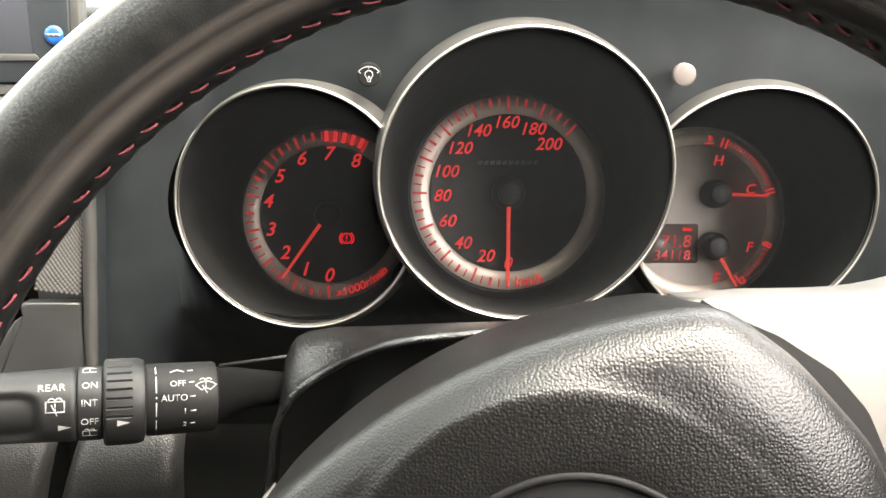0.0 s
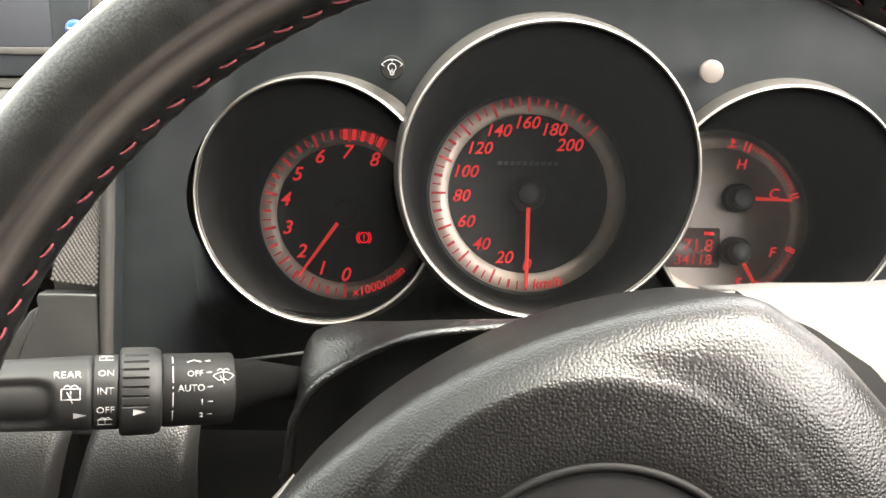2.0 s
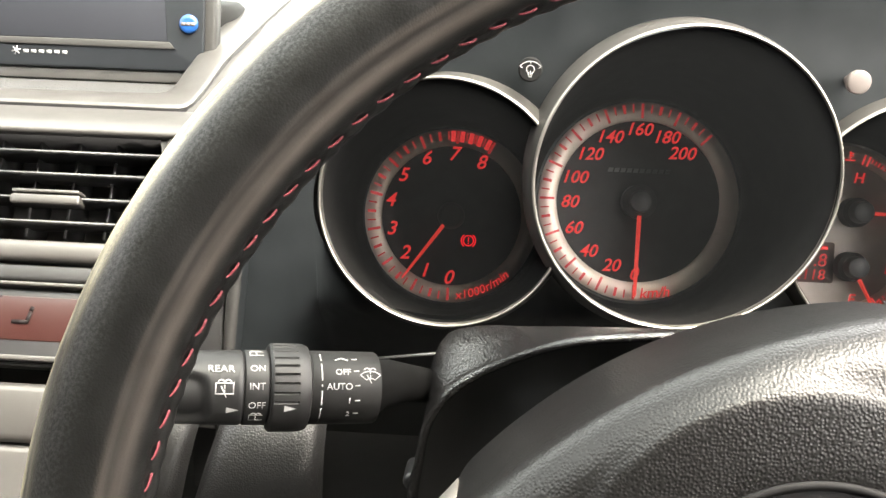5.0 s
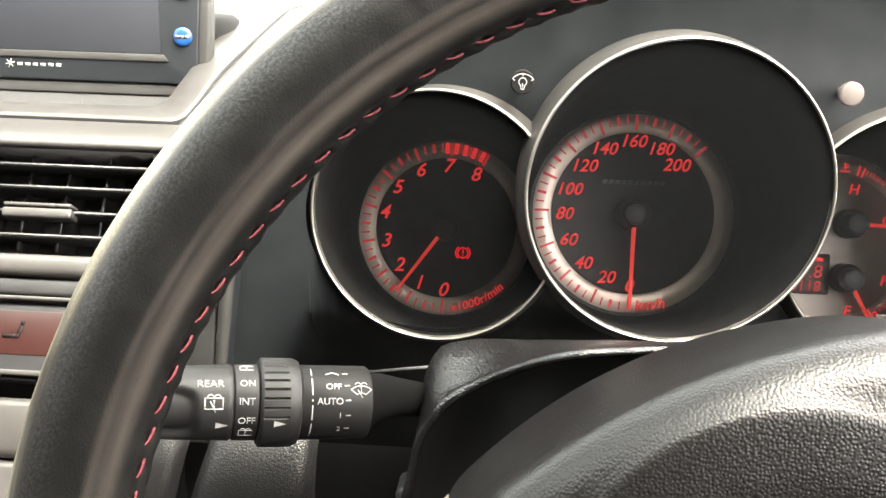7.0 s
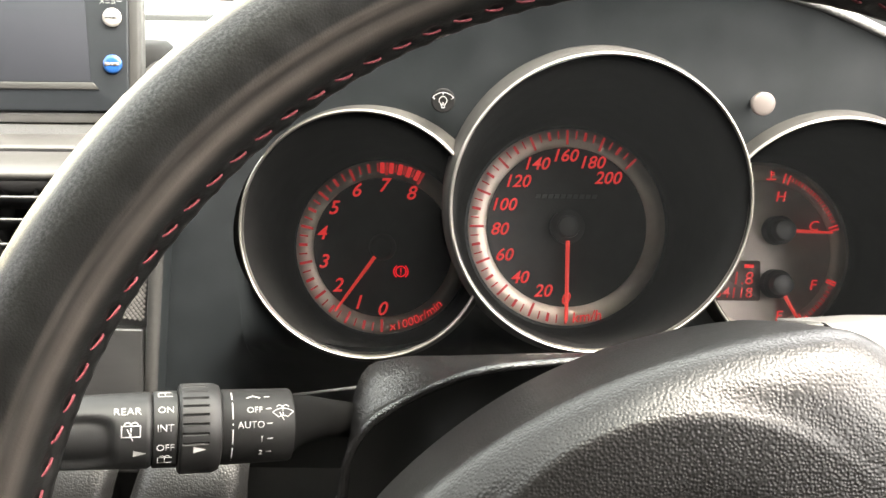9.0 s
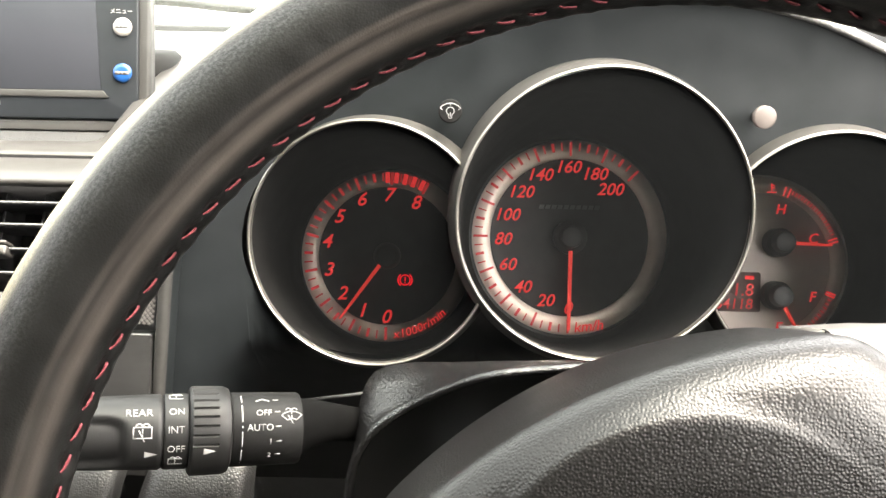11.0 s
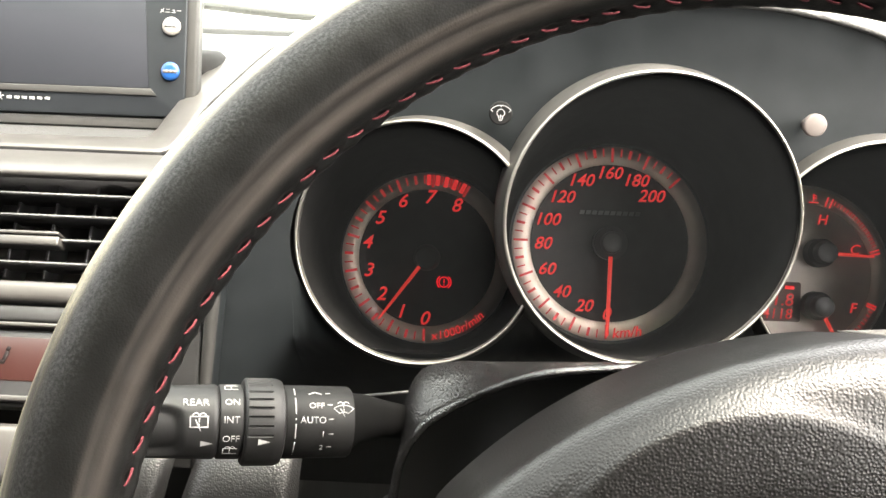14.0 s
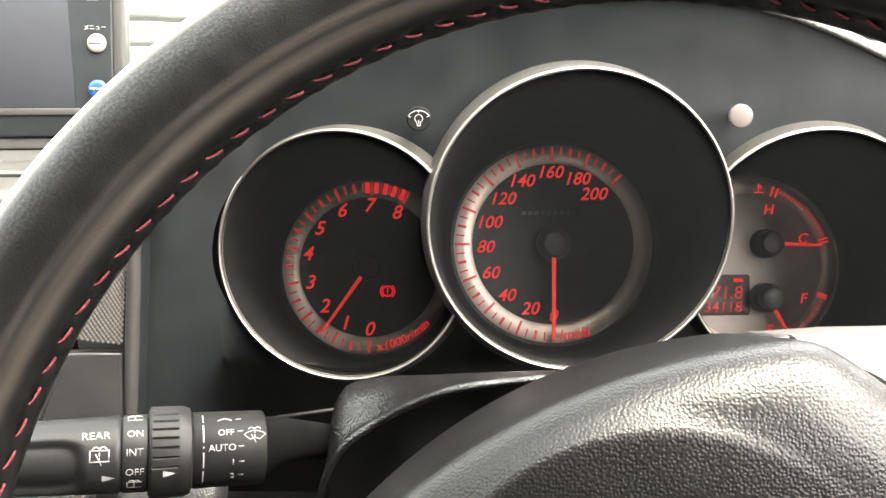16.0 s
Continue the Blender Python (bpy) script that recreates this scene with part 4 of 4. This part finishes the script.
edge_strip = thing("panel_edge_strip", pose(-0.155, 0.350, 0.86), "dark satin edge strip along the gauge panel", "trim strip")
rows, back = [], []
path = spline([(-0.1705, 0.74), (-0.1653, 0.78), (-0.1585, 0.83), (-0.1542, 0.86), (-0.1480, 0.897), (-0.137, 0.922), (-0.118, 0.942), (-0.085, 0.965)], 40)
for i, (xc, z) in enumerate(path):
    dx, dz = np.subtract(path[min(i + 1, 39)], path[max(i - 1, 0)])
    ln = math.hypot(dx, dz)
    nx, nz = dz / ln, -dx / ln
    rows.append([(xc + nx * o + 0.155, y - 0.350, z + nz * o - 0.86) for o, y in ((-0.0036, 0.375), (-0.0036, 0.3515), (-0.0028, 0.3502), (-0.0008, 0.3496), (0.0004, 0.3500), (0.0012, 0.3510), (0.0016, 0.3530), (0.0016, 0.3545))])
    back.append([(xc + nx * 0.0016 + 0.155, y - 0.350, z + nz * 0.0016 - 0.86) for y in (0.3545, 0.360, 0.368)])
part("strip", loft(rows, closed=False), strip_grey, edge_strip)
part("side_return", loft(back, closed=False), panel_black, edge_strip, "black return of the strip")

mesh_panel = thing("speckled_panel", pose(-0.178, 0.354, 0.86), "dark grey trim panel with fine raised dot texture", "trim panel")
MP = [(-0.1834, 0.3525, 0.8378), (-0.1630, 0.3525, 0.8352), (-0.1515, 0.355, 0.905), (-0.1594, 0.356, 0.905)]
back_sheet = quad_sheet([(x + 0.178, y - 0.354, z - 0.86) for x, y, z in MP])
part("sheet", back_sheet, switch_grey, mesh_panel)
dots = bmesh.new()
for j in range(56):
    for i in range(9):
        u, v = (i + 0.25 + 0.5 * (j % 2)) / 9, (j + 0.5) / 56
        p = Vector(MP[0]).lerp(Vector(MP[1]), u).lerp(Vector(MP[3]).lerp(Vector(MP[2]), u), v) - Vector((-0.178, 0.354, 0.86))
        c = [dots.verts.new(p + Vector((dx * 0.00095 * (1 - 0.55 * v), -0.0005 if k == 4 else -0.00002, dz * 0.00105))) for k, (dx, dz) in enumerate(((1, 0), (0, 1), (-1, 0), (0, -1), (0, 0)))]
        for k in range(4):
            dots.faces.new((c[k], c[(k + 1) % 4], c[4]))
tagged(part("dots", dots, mesh_grey, mesh_panel), kind="stuff")

switch_panel = thing("switch_panel", pose(-0.18, 0.352, 0.81), "satin dark grey blank switch panel beside the gauges", "switch panel")
part("face", moved(prism([(-0.036, -0.045), (0.0125, -0.045), (0.0160, 0.0195), (0.0152, 0.0213), (-0.0105, 0.0213), (-0.0118, 0.0190), (-0.0112, 0.0145), (-0.0222, -0.0105)], -0.008, 0.0, 0.0012, 3), leaning((0, -0.003, 0), 12)), switch_grey, switch_panel)
part("side_cheek", moved(prism([(-0.048, -0.045), (-0.0368, -0.045), (-0.0230, -0.0105), (-0.0122, 0.0145), (-0.0165, 0.012), (-0.034, -0.012)], -0.010, -0.003, 0.0010, 2), leaning((0, -0.003, 0), 12)), switch_grey, switch_panel)
gap = thing("panel_backing", pose(-0.18, 0.372, 0.83), "black backing behind the trim gaps", "backing panel", kind="structure")
part("sheet", quad_sheet([(-0.012, 0, -0.12), (0.021, 0, -0.12), (0.021, 0, 0.06), (-0.012, 0, 0.06)]), rubber, gap)

# ---- knee panels under the stalk ----
def knee(name, x_of, y0, label):
    t = thing(name, pose(x_of(0.80)[0], y0, 0.76), label, "knee panel")
    rows = []
    for k in range(15):
        s = k / 14
        z = 0.801 - 0.155 * s
        dy = 0.035 * math.exp(-((s) / 0.10)) - 0.010 * s
        xa, xb = x_of(z)
        row = []
        for i in range(17):
            u = i / 16
            x = xa + (xb - xa) * u
            edge = 0.010 * (math.exp(-u / 0.06) + math.exp(-(1 - u) / 0.06))
            row.append((x - x_of(0.80)[0], dy + edge, z - 0.76))
        rows.append(row)
    part("skin", loft(rows, closed=False), knee_skin, t)
    part("edge_bead", tube([Vector(p) + Vector((0, 0.0005, 0.0006)) for p in rows[0]], 0.0016, 8), knee_skin, t)
    return t


knee("knee_panel", lambda z: (-0.2020, -0.1650 - 0.22 * max(0.792 - z, 0) ** 1.0 * 0.9), 0.297, "black grained lower dashboard panel with rounded edge")
knee("column_side_panel", lambda z: (-0.1545 - 0.30 * max(0.795 - z, 0), -0.112), 0.297, "black grained panel beside the steering column")
lock = thing("ignition_lock", pose(-0.0745, 0.318, 0.762, 0, 0, 0), "small black ignition lock collar under the column", "ignition lock")
part("collar", moved(lathe([(0.004, -0.012), (0.0042, 0.003), (0.0036, 0.005), (0.002, 0.0052)], 32, (False, True)), leaning((0, 0, 0), 10)), satin_black, lock)

# ---- centre stack ----
STACK = leaning((-0.29, 0.3976, 0.8889), 35)
# local: x to the right from the stack's middle, y up the slope, z to the driver


def bar(name, x0, x1, y0, y1, z0, z1, mat, parent, label="", bevel=0.0015):
    return sharp(part(name, box(x0, x1, y0, y1, z0, z1, bevel, 3), mat, parent, label), 40)


vent = thing("centre_air_vent", STACK, "black centre air vent with horizontal slats and silver tab", "air vent")
part("box", box(-0.10, 0.0935, -0.0520, -0.0005, -0.050, -0.045), rubber, vent)
part("side_wall", box(0.0885, 0.0925, -0.0520, -0.0005, -0.050, -0.002), satin_black, vent)
part("top_wall", box(-0.10, 0.0905, -0.0015, 0.0, -0.050, -0.0025), satin_black, vent)
for x_end, y in ((0.087, -0.0105), (0.084, -0.0215), (0.079, -0.0335), (0.074, -0.0450)):
    rows = [[(x, y + dy, z) for dy, z in ((-0.0006, -0.016), (0.0006, -0.016), (0.0010, -0.002), (0.0007, -0.0003), (0.0, 0.0), (-0.0007, -0.0004), (-0.0010, -0.002))] for x in (-0.10, x_end)]
    part("slat", loft(rows, True, (True, True)), vent_black, vent)
for x in (-0.054, -0.034, -0.0145, 0.0045, 0.0235, 0.0425, 0.0615):
    part("vane", box(x - 0.0008, x + 0.0008, -0.050, -0.002, -0.030, -0.011, 0.0004, 1), vent_black, vent)
tab = part("tab", box(0.0205, 0.0535, -0.0372, -0.0325, -0.006, 0.003, 0.0012, 3), silver, vent, "silver adjusting tab")
part("tab_lip", box(0.0205, 0.0525, -0.0318, -0.0300, -0.006, 0.0025, 0.0006, 2), silver, vent)

band1 = thing("silver_band", STACK, "satin silver trim band below the centre air vent", "trim strip")
bar("bar", -0.20, 0.088, -0.0640, -0.0540, -0.020, 0.002, silver, band1, bevel=0.003)
bar("lower_step", -0.20, 0.086, -0.0725, -0.0650, -0.020, -0.002, satin_black, band1)
bar("thin_line", -0.20, 0.084, -0.0755, -0.0735, -0.020, 0.0, silver, band1, bevel=0.0008)
disp = thing("climate_display", STACK, "reddish brown display under a dark glossy frame in the centre stack", "display")
bar("frame", -0.20, 0.084, -0.1115, -0.0762, -0.022, -0.004, satin_black, disp)
bar("screen", -0.20, 0.0640, -0.1000, -0.0800, -0.006, -0.0035, lcd_red, disp, "reddish brown lit screen", 0.0004)
seat = strokes([[(-0.005, -0.0012), (0.0012, -0.0012)], [(0.0012, -0.0012), (0.0024, 0.0028)], [(0.0026, 0.0046), (0.0028, 0.0052)]], 0.0018, 0.0002)
part("symbol", seat, lcd_ink, disp, at=Matrix.Translation((0.0345, -0.0905, -0.0032)))
band2 = thing("silver_band", STACK, "thin bright silver line below the climate display", "trim strip")
bar("line", -0.20, 0.084, -0.1095, -0.1070, -0.020, 0.0005, silver, band2, bevel=0.0008)
lower = thing("lower_stack_panel", STACK, "satin silver lower centre stack panel with a joint", "trim panel")
bar("upper_plate", -0.20, 0.078, -0.1450, -0.1190, -0.030, -0.002, silver, lower, bevel=0.004)
bar("lower_plate", -0.20, 0.076, -0.2400, -0.1462, -0.030, -0.003, silver, lower, bevel=0.003)
cheek = thing("stack_side_panel", STACK, "satin silver flank of the centre stack", "trim panel")
part("panel", prism([(0.0900, -0.0002), (0.106, -0.0002), (0.098, -0.06), (0.0735, -0.06)], -0.060, -0.0005, 0.002, 3), silver, cheek)

# silver shelf round the navigation unit
shelf = thing("dash_trim", pose(-0.29, 0.44, 0.893), "satin silver dashboard trim surrounding the navigation unit", "dashboard trim")


nose = loft([[(x + 0.29, y - 0.44, z - 0.893) for y, z in ((0.3990, 0.8860), (0.3972, 0.8876), (0.3968, 0.8893), (0.3985, 0.8906), (0.410, 0.8925), (0.430, 0.8930), (0.4338, 0.8924), (0.4345, 0.8900))] for x in np.linspace(-0.55, -0.178, 10)], closed=False)
part("front_rail", nose, silver, shelf)
G_LINE = spline([(-0.60, 0.435, 0.8925), (-0.224, 0.435, 0.8925), (-0.2120, 0.4350, 0.8925), (-0.2065, 0.4362, 0.8927), (-0.2038, 0.4410, 0.8936), (-0.2030, 0.452, 0.8960), (-0.2022, 0.502, 0.9078), (-0.1985, 0.540, 0.9165), (-0.196, 0.580, 0.9240), (-0.193, 0.64, 0.9325), (-0.188, 0.70, 0.933)], 160)
I_LINE = spline([(-0.60, 0.4625, 0.8955), (-0.243, 0.4625, 0.8955), (-0.2300, 0.4627, 0.8956), (-0.2262, 0.4637, 0.8959), (-0.2246, 0.469, 0.8973), (-0.2238, 0.4932, 0.9039), (-0.2218, 0.5511, 0.9198), (-0.2190, 0.580, 0.9265), (-0.210, 0.64, 0.935), (-0.205, 0.70, 0.9355)], 160)


def rail_row(t, dz):
    """One line of the rail, so far from its outer joint to the recess."""
    return [(a[0] + (b[0] - a[0]) * t + 0.29, a[1] + (b[1] - a[1]) * t - 0.44, a[2] + (b[2] - a[2]) * t + dz - 0.893) for a, b in zip(G_LINE, I_LINE)]


part("groove", loft([rail_row(0.0, -0.004), rail_row(0.004, -0.0012), rail_row(0.008, 0.0012)], closed=False), satin_black, shelf, "dark joint line")
sm = [rail_row(0.008, 0.0012), rail_row(0.03, 0.0020), rail_row(0.10, 0.0024), rail_row(0.45, 0.0024), rail_row(0.90, 0.0010), rail_row(0.97, 0.0), rail_row(1.0, -0.0012), rail_row(1.02, -0.012)]
part("recess_rail", loft(sm, closed=False), silver, shelf)
well = thing("navigation_recess", pose(-0.34, 0.52, 0.885), "dark grey floor of the recess under the navigation unit", "recess", kind="structure")
part("floor", quad_sheet([(-0.26, -0.07, 0.003), (0.115, -0.07, 0.003), (0.115, 0.20, 0.02), (-0.26, 0.20, 0.02)]), trim_cloth, well)

# outer skin of the dashboard: slope between centre and gauges, then the top to the windscreen
skin = thing("dashboard_top", pose(-0.3, 0.70, 0.92), "grey grained dashboard top reaching to the windscreen", "dashboard", kind="structure")
slope = loft([[(x + dx + 0.3, y - 0.70, z + dz - 0.92) for dx, y, z in ((0, 0.3985, 0.80), (0, 0.3985, 0.8895), (0, 0.4345, 0.8920), (0, 0.452, 0.8950), (0.0055, 0.572, 0.9220), (0.0095, 0.64, 0.9325), (0.0145, 0.70, 0.9330), (0.02, 0.78, 0.926))] for x, dz in ((-0.2045, 0), (-0.19, 0.001), (-0.17, 0.001), (-0.158, -0.002))], closed=False)
part("slope", slope, silver, skin)
top = loft([[(x + 0.3, y - 0.70, z - 0.92) for y, z in ((0.595, 0.9135), (0.66, 0.923), (0.78, 0.925), (0.90, 0.921), (1.0, 0.9165), (1.03, 0.912), (1.032, 0.86))] for x in np.linspace(-1.05, 0.42, 30)], closed=False)
part("top", top, dash_grey, skin)
right_dash = loft([[(x + 0.3, y - 0.70, z - 0.92) for y, z in ((0.39, 0.60), (0.38, 0.80), (0.37, 0.93), (0.40, 0.955), (0.50, 0.945), (0.62, 0.92))] for x in (0.245, 0.32, 0.42)], closed=False)
part("right_end", right_dash, dash_grey, skin)
left_dash = loft([[(x + 0.3, y - 0.70, z - 0.92) for y, z in ((0.42, 0.40), (0.40, 0.75), (0.41, 0.88), (0.45, 0.905), (0.62, 0.918))] for x in (-1.05, -0.8, -0.55)], closed=False)
part("left_end", left_dash, dash_grey, skin)

# ---- navigation unit ----
NAV = leaning((-0.325, 0.5165, 0.9266), 15)
nav = thing("navigation_unit", NAV, "black navigation monitor with grey screen and two round keys", "navigation unit")
sharp(part("housing", prism(rounded(-0.117, 0.1062, -0.0277, 0.095, 0.003), -0.012, 0.0, 0.0012, 3), nav_black, nav, "glossy black housing"), 40)
part("side_trim", prism(rounded(0.1050, 0.1125, -0.027, 0.095, 0.002), -0.011, -0.0012, 0.0025, 3), nav_grey, nav, "grey side trim")
part("screen", prism([(-0.110, -0.0105), (0.0842, -0.0105), (0.0775, 0.090), (-0.110, 0.090)], -0.001, 0.0006, 0.0002, 1), screen_glass, nav, "grey reflecting screen")
part("screen_frame", prism([(-0.112, -0.0148), (0.0890, -0.0148), (0.0855, -0.0108), (-0.112, -0.0108)], -0.001, 0.0012, 0.0005, 2), nav_grey, nav, "grey lower screen edge")
part("foot_strip", prism([(-0.115, -0.0345), (0.108, -0.0345), (0.110, -0.0280), (-0.115, -0.0280)], -0.020, -0.002, 0.001, 2), strip_grey, nav, "grey strip under the screen")
part("foot", prism([(-0.112, -0.055), (0.104, -0.055), (0.107, -0.0347), (-0.112, -0.0347)], -0.030, -0.004, 0.001, 2), satin_black, nav)
for y, mat, lab in ((0.0, blue_key, "blue lit round key"), (0.0268, cream_key, "cream round key")):
    part("key", lathe([(0.0055, -0.001), (0.0055, 0.0011), (0.0050, 0.0018), (0.0030, 0.0021), (0.0003, 0.0022)], 32, (False, True), 0.0972, y), mat, nav, lab)
kb = strokes([[(-0.0034, -0.0003), (-0.0018, -0.0003)], [(-0.0008, -0.0003), (0.0008, -0.0003)], [(0.0018, -0.0003), (0.0034, -0.0003)]], 0.0020, 0.0001)
part("key_marking", kb, knob_cream, nav, at=Matrix.Translation((0.0972, 0.0, 0.0022)))
kb = strokes([[(-0.0030, 0.0), (-0.0014, 0.0)], [(-0.0008, 0.0), (0.0008, 0.0)], [(0.0014, 0.0), (0.0030, 0.0)]], 0.0016, 0.0001)
part("key_marking", kb, logo_grey, nav, at=Matrix.Translation((0.0972, 0.0268, 0.0022)))
part("key_lettering", letters("\u30e1\u30cb\u30e5\u30fc", 0.0034, 0.0001), print_white, nav, at=Matrix.Translation((0.0962, 0.0362, 0.0002)))
part("symbol", strokes([[(-0.0035, -0.0022), (0.0028, -0.0022), (0.0035, 0.0006)], [(-0.0025, -0.0008), (0.0025, -0.0008), (0.0022, 0.0014), (-0.0015, 0.0014)]], 0.0008, 0.0001), print_white, nav, at=Matrix.Translation((0.0955, 0.0545, 0.0002)))
mk = strokes([[(-0.0025 * math.cos(a), -0.0025 * math.sin(a)), (0.0025 * math.cos(a), 0.0025 * math.sin(a))] for a in (radians(15), radians(75), radians(135))], 0.0006, 0.0001)
part("marking", mk, print_white, nav, at=Matrix.Translation((-0.0072, -0.0187, 0.0002)))
wb = strokes([[(0.0047 * i, 0.0), (0.0047 * i + 0.0016, 0.0)] for i in range(6)], 0.0018, 0.0001)
part("marking", wb, print_white, nav, "maker's mark as plain bars", at=Matrix.Translation((-0.0020, -0.0190, 0.0002)))
pod = thing("monitor_pod", pose(-0.2575, 0.580, 0.9275), "dark rounded plastic pod behind the navigation monitor", "dashboard pod")
podm = loft([[(0.048 * math.copysign(abs(math.cos(a)) ** 0.7, math.cos(a)) * k - 0.003, 0.030 * math.copysign(abs(math.sin(a)) ** 0.7, math.sin(a)) * k, z) for a in np.linspace(0, 2 * math.pi, 40, endpoint=False)] for z, k in ((-0.025, 1.02), (-0.005, 1.0), (0.002, 0.97), (0.0055, 0.9), (0.0065, 0.6))], True, (False, True))
part("body", podm, pod_black, pod)

# ---- cabin, closed round the camera ----
def sheet(name, label, faces, mat, origin=(0, 0, 0)):
    bm = bmesh.new()
    for f in faces:
        bm.faces.new([bm.verts.new(Vector(p) - Vector(origin)) for p in f])
    ob = new(name, to_mesh(name, bm, mat, False))
    ob.location = origin
    return tagged(ob, label, name.split("_")[0], kind="structure")


def slab(name, label, x0, x1, y0, y1, z0, z1, mat, category):
    c = Vector(((x0 + x1) / 2, (y0 + y1) / 2, z0))
    ob = new(name, to_mesh(name, moved(box(x0, x1, y0, y1, z0, z1, 0.004, 1), Matrix.Translation(-c)), mat, False))
    ob.location = c
    return tagged(ob, label, category, kind="structure")


# out-of-view shell: roof edge, rear, sills and pillars are set to shape the light
slab("floor", "dark carpeted cabin floor", -1.10, 0.46, -1.6, 1.1, 0.26, 0.30, trim_cloth, "floor")
slab("ceiling", "darkened fabric headliner, out of view", -1.10, 0.46, -1.6, -0.05, 1.50, 1.54, headliner, "ceiling")
slab("wall_rear", "unseen dark rear wall, closed to keep light out", -1.10, 0.46, -1.64, -1.6, 0.26, 1.52, trim_cloth, "wall")
# the left sill is raised and its pillar set forward to cut light there
for nm, xa, xb, sill, ahead, end in (("wall_left", -1.14, -1.10, 1.20, 0.30, 0.60), ("wall_right", 0.46, 0.50, 1.00, 0.0, 1.10)):
    slab(nm, "unseen dark door panel, sill height set to limit side light", xa, xb, -1.6, end, 0.26, sill, trim_cloth, "door panel")
    post = prism([(-1.6, sill), (ahead - 0.44 - 0.5 * (sill - 1.0), sill), (ahead - 0.54, 1.20), (ahead - 0.66, 1.44), (ahead - 0.66, 1.50), (-1.6, 1.50)], xa, xb)
    ob = new(nm + "_pillar", to_mesh(nm + "_pillar", moved(post, Matrix(((0, 0, 1, 0), (1, 0, 0, 0), (0, 1, 0, 0), (0, 0, 0, 1)))), trim_cloth, False))
    tagged(ob, "unseen leaning pillar and closed cabin side, placed to hold off side light", "pillar", kind="structure")
    slab(nm + "_rail", "roof rail over the side windows", xa, xb, -1.6, -0.05, 1.44, 1.52, headliner, "rail")
slab("wall_left_front", "dark front door corner below the windscreen pillar", -1.14, -1.10, 0.602, 1.10, 0.26, 0.95, trim_cloth, "door panel")
slab("wall_front", "firewall below the dashboard", -1.10, 0.46, 1.06, 1.10, 0.26, 0.90, trim_cloth, "wall")
for nm, x in (("pillar_left", -1.12), ("pillar_right", 0.48)):
    bmp = loft([[(x + dx, y + dy, z) for dx, dy in ((-0.03, -0.03), (0.03, -0.03), (0.03, 0.03), (-0.03, 0.03))] for y, z in ((1.05, 0.90), (0.54, 1.19), (-0.05, 1.50))], True, (True, True))
    ob = new(nm, to_mesh(nm, bmp, trim_cloth, False))
    tagged(ob, "dark windscreen pillar", "pillar", kind="structure")
screen = new("window_1", to_mesh("window_1", moved(box(-1.09, 0.45, -0.62, 0.62, -0.0025, 0.0025), look((-0.32, 0.50, 1.205), (-0.32, 0.50 + 0.545, 1.205 + 1.0))), glass, False))
screen.visible_shadow = False
tagged(screen, "clear windscreen glass", "windscreen", kind="structure")

# ---- outside ----
cowl = thing("cowl_panel", pose(-0.3, 1.2, 0.90), "pale cowl and bonnet beyond the windscreen", "cowl", kind="structure")
part("ledge", loft([[(x, y, z) for y, z in ((-0.14, 0.012), (-0.10, 0.020), (-0.05, 0.024), (0.02, 0.018), (0.06, 0.022), (0.14, 0.030), (0.30, 0.070), (0.60, 0.104), (0.9, 0.09), (1.2, -0.06), (1.3, -0.5))] for x in np.linspace(-0.85, 0.85, 12)], closed=False), cowl_grey, cowl)
part("seal", box(-0.85, 0.85, -0.160, -0.143, -0.02, 0.0212, 0.003, 2), rubber, cowl, "black windscreen seal")
wiper = thing("windscreen_wiper", pose(-0.45, 1.13, 0.925), "grey windscreen wiper lying on the cowl", "wiper")
part("arm", tube(spline([(-0.35, 0.04, 0.012), (-0.1, 0.02, 0.016), (0.06, 0.005, 0.018), (0.12, 0.0, 0.013), (0.40, 0.02, 0.004)], 20), 0.010, 8, 0.6), nav_grey, wiper)
ground = new("ground", to_mesh("ground", quad_sheet([(-400, -400, 0), (400, -400, 0), (400, 400, 0), (-400, 400, 0)]), asphalt))
tagged(ground, "grey asphalt ground outside the car", "ground", kind="structure")
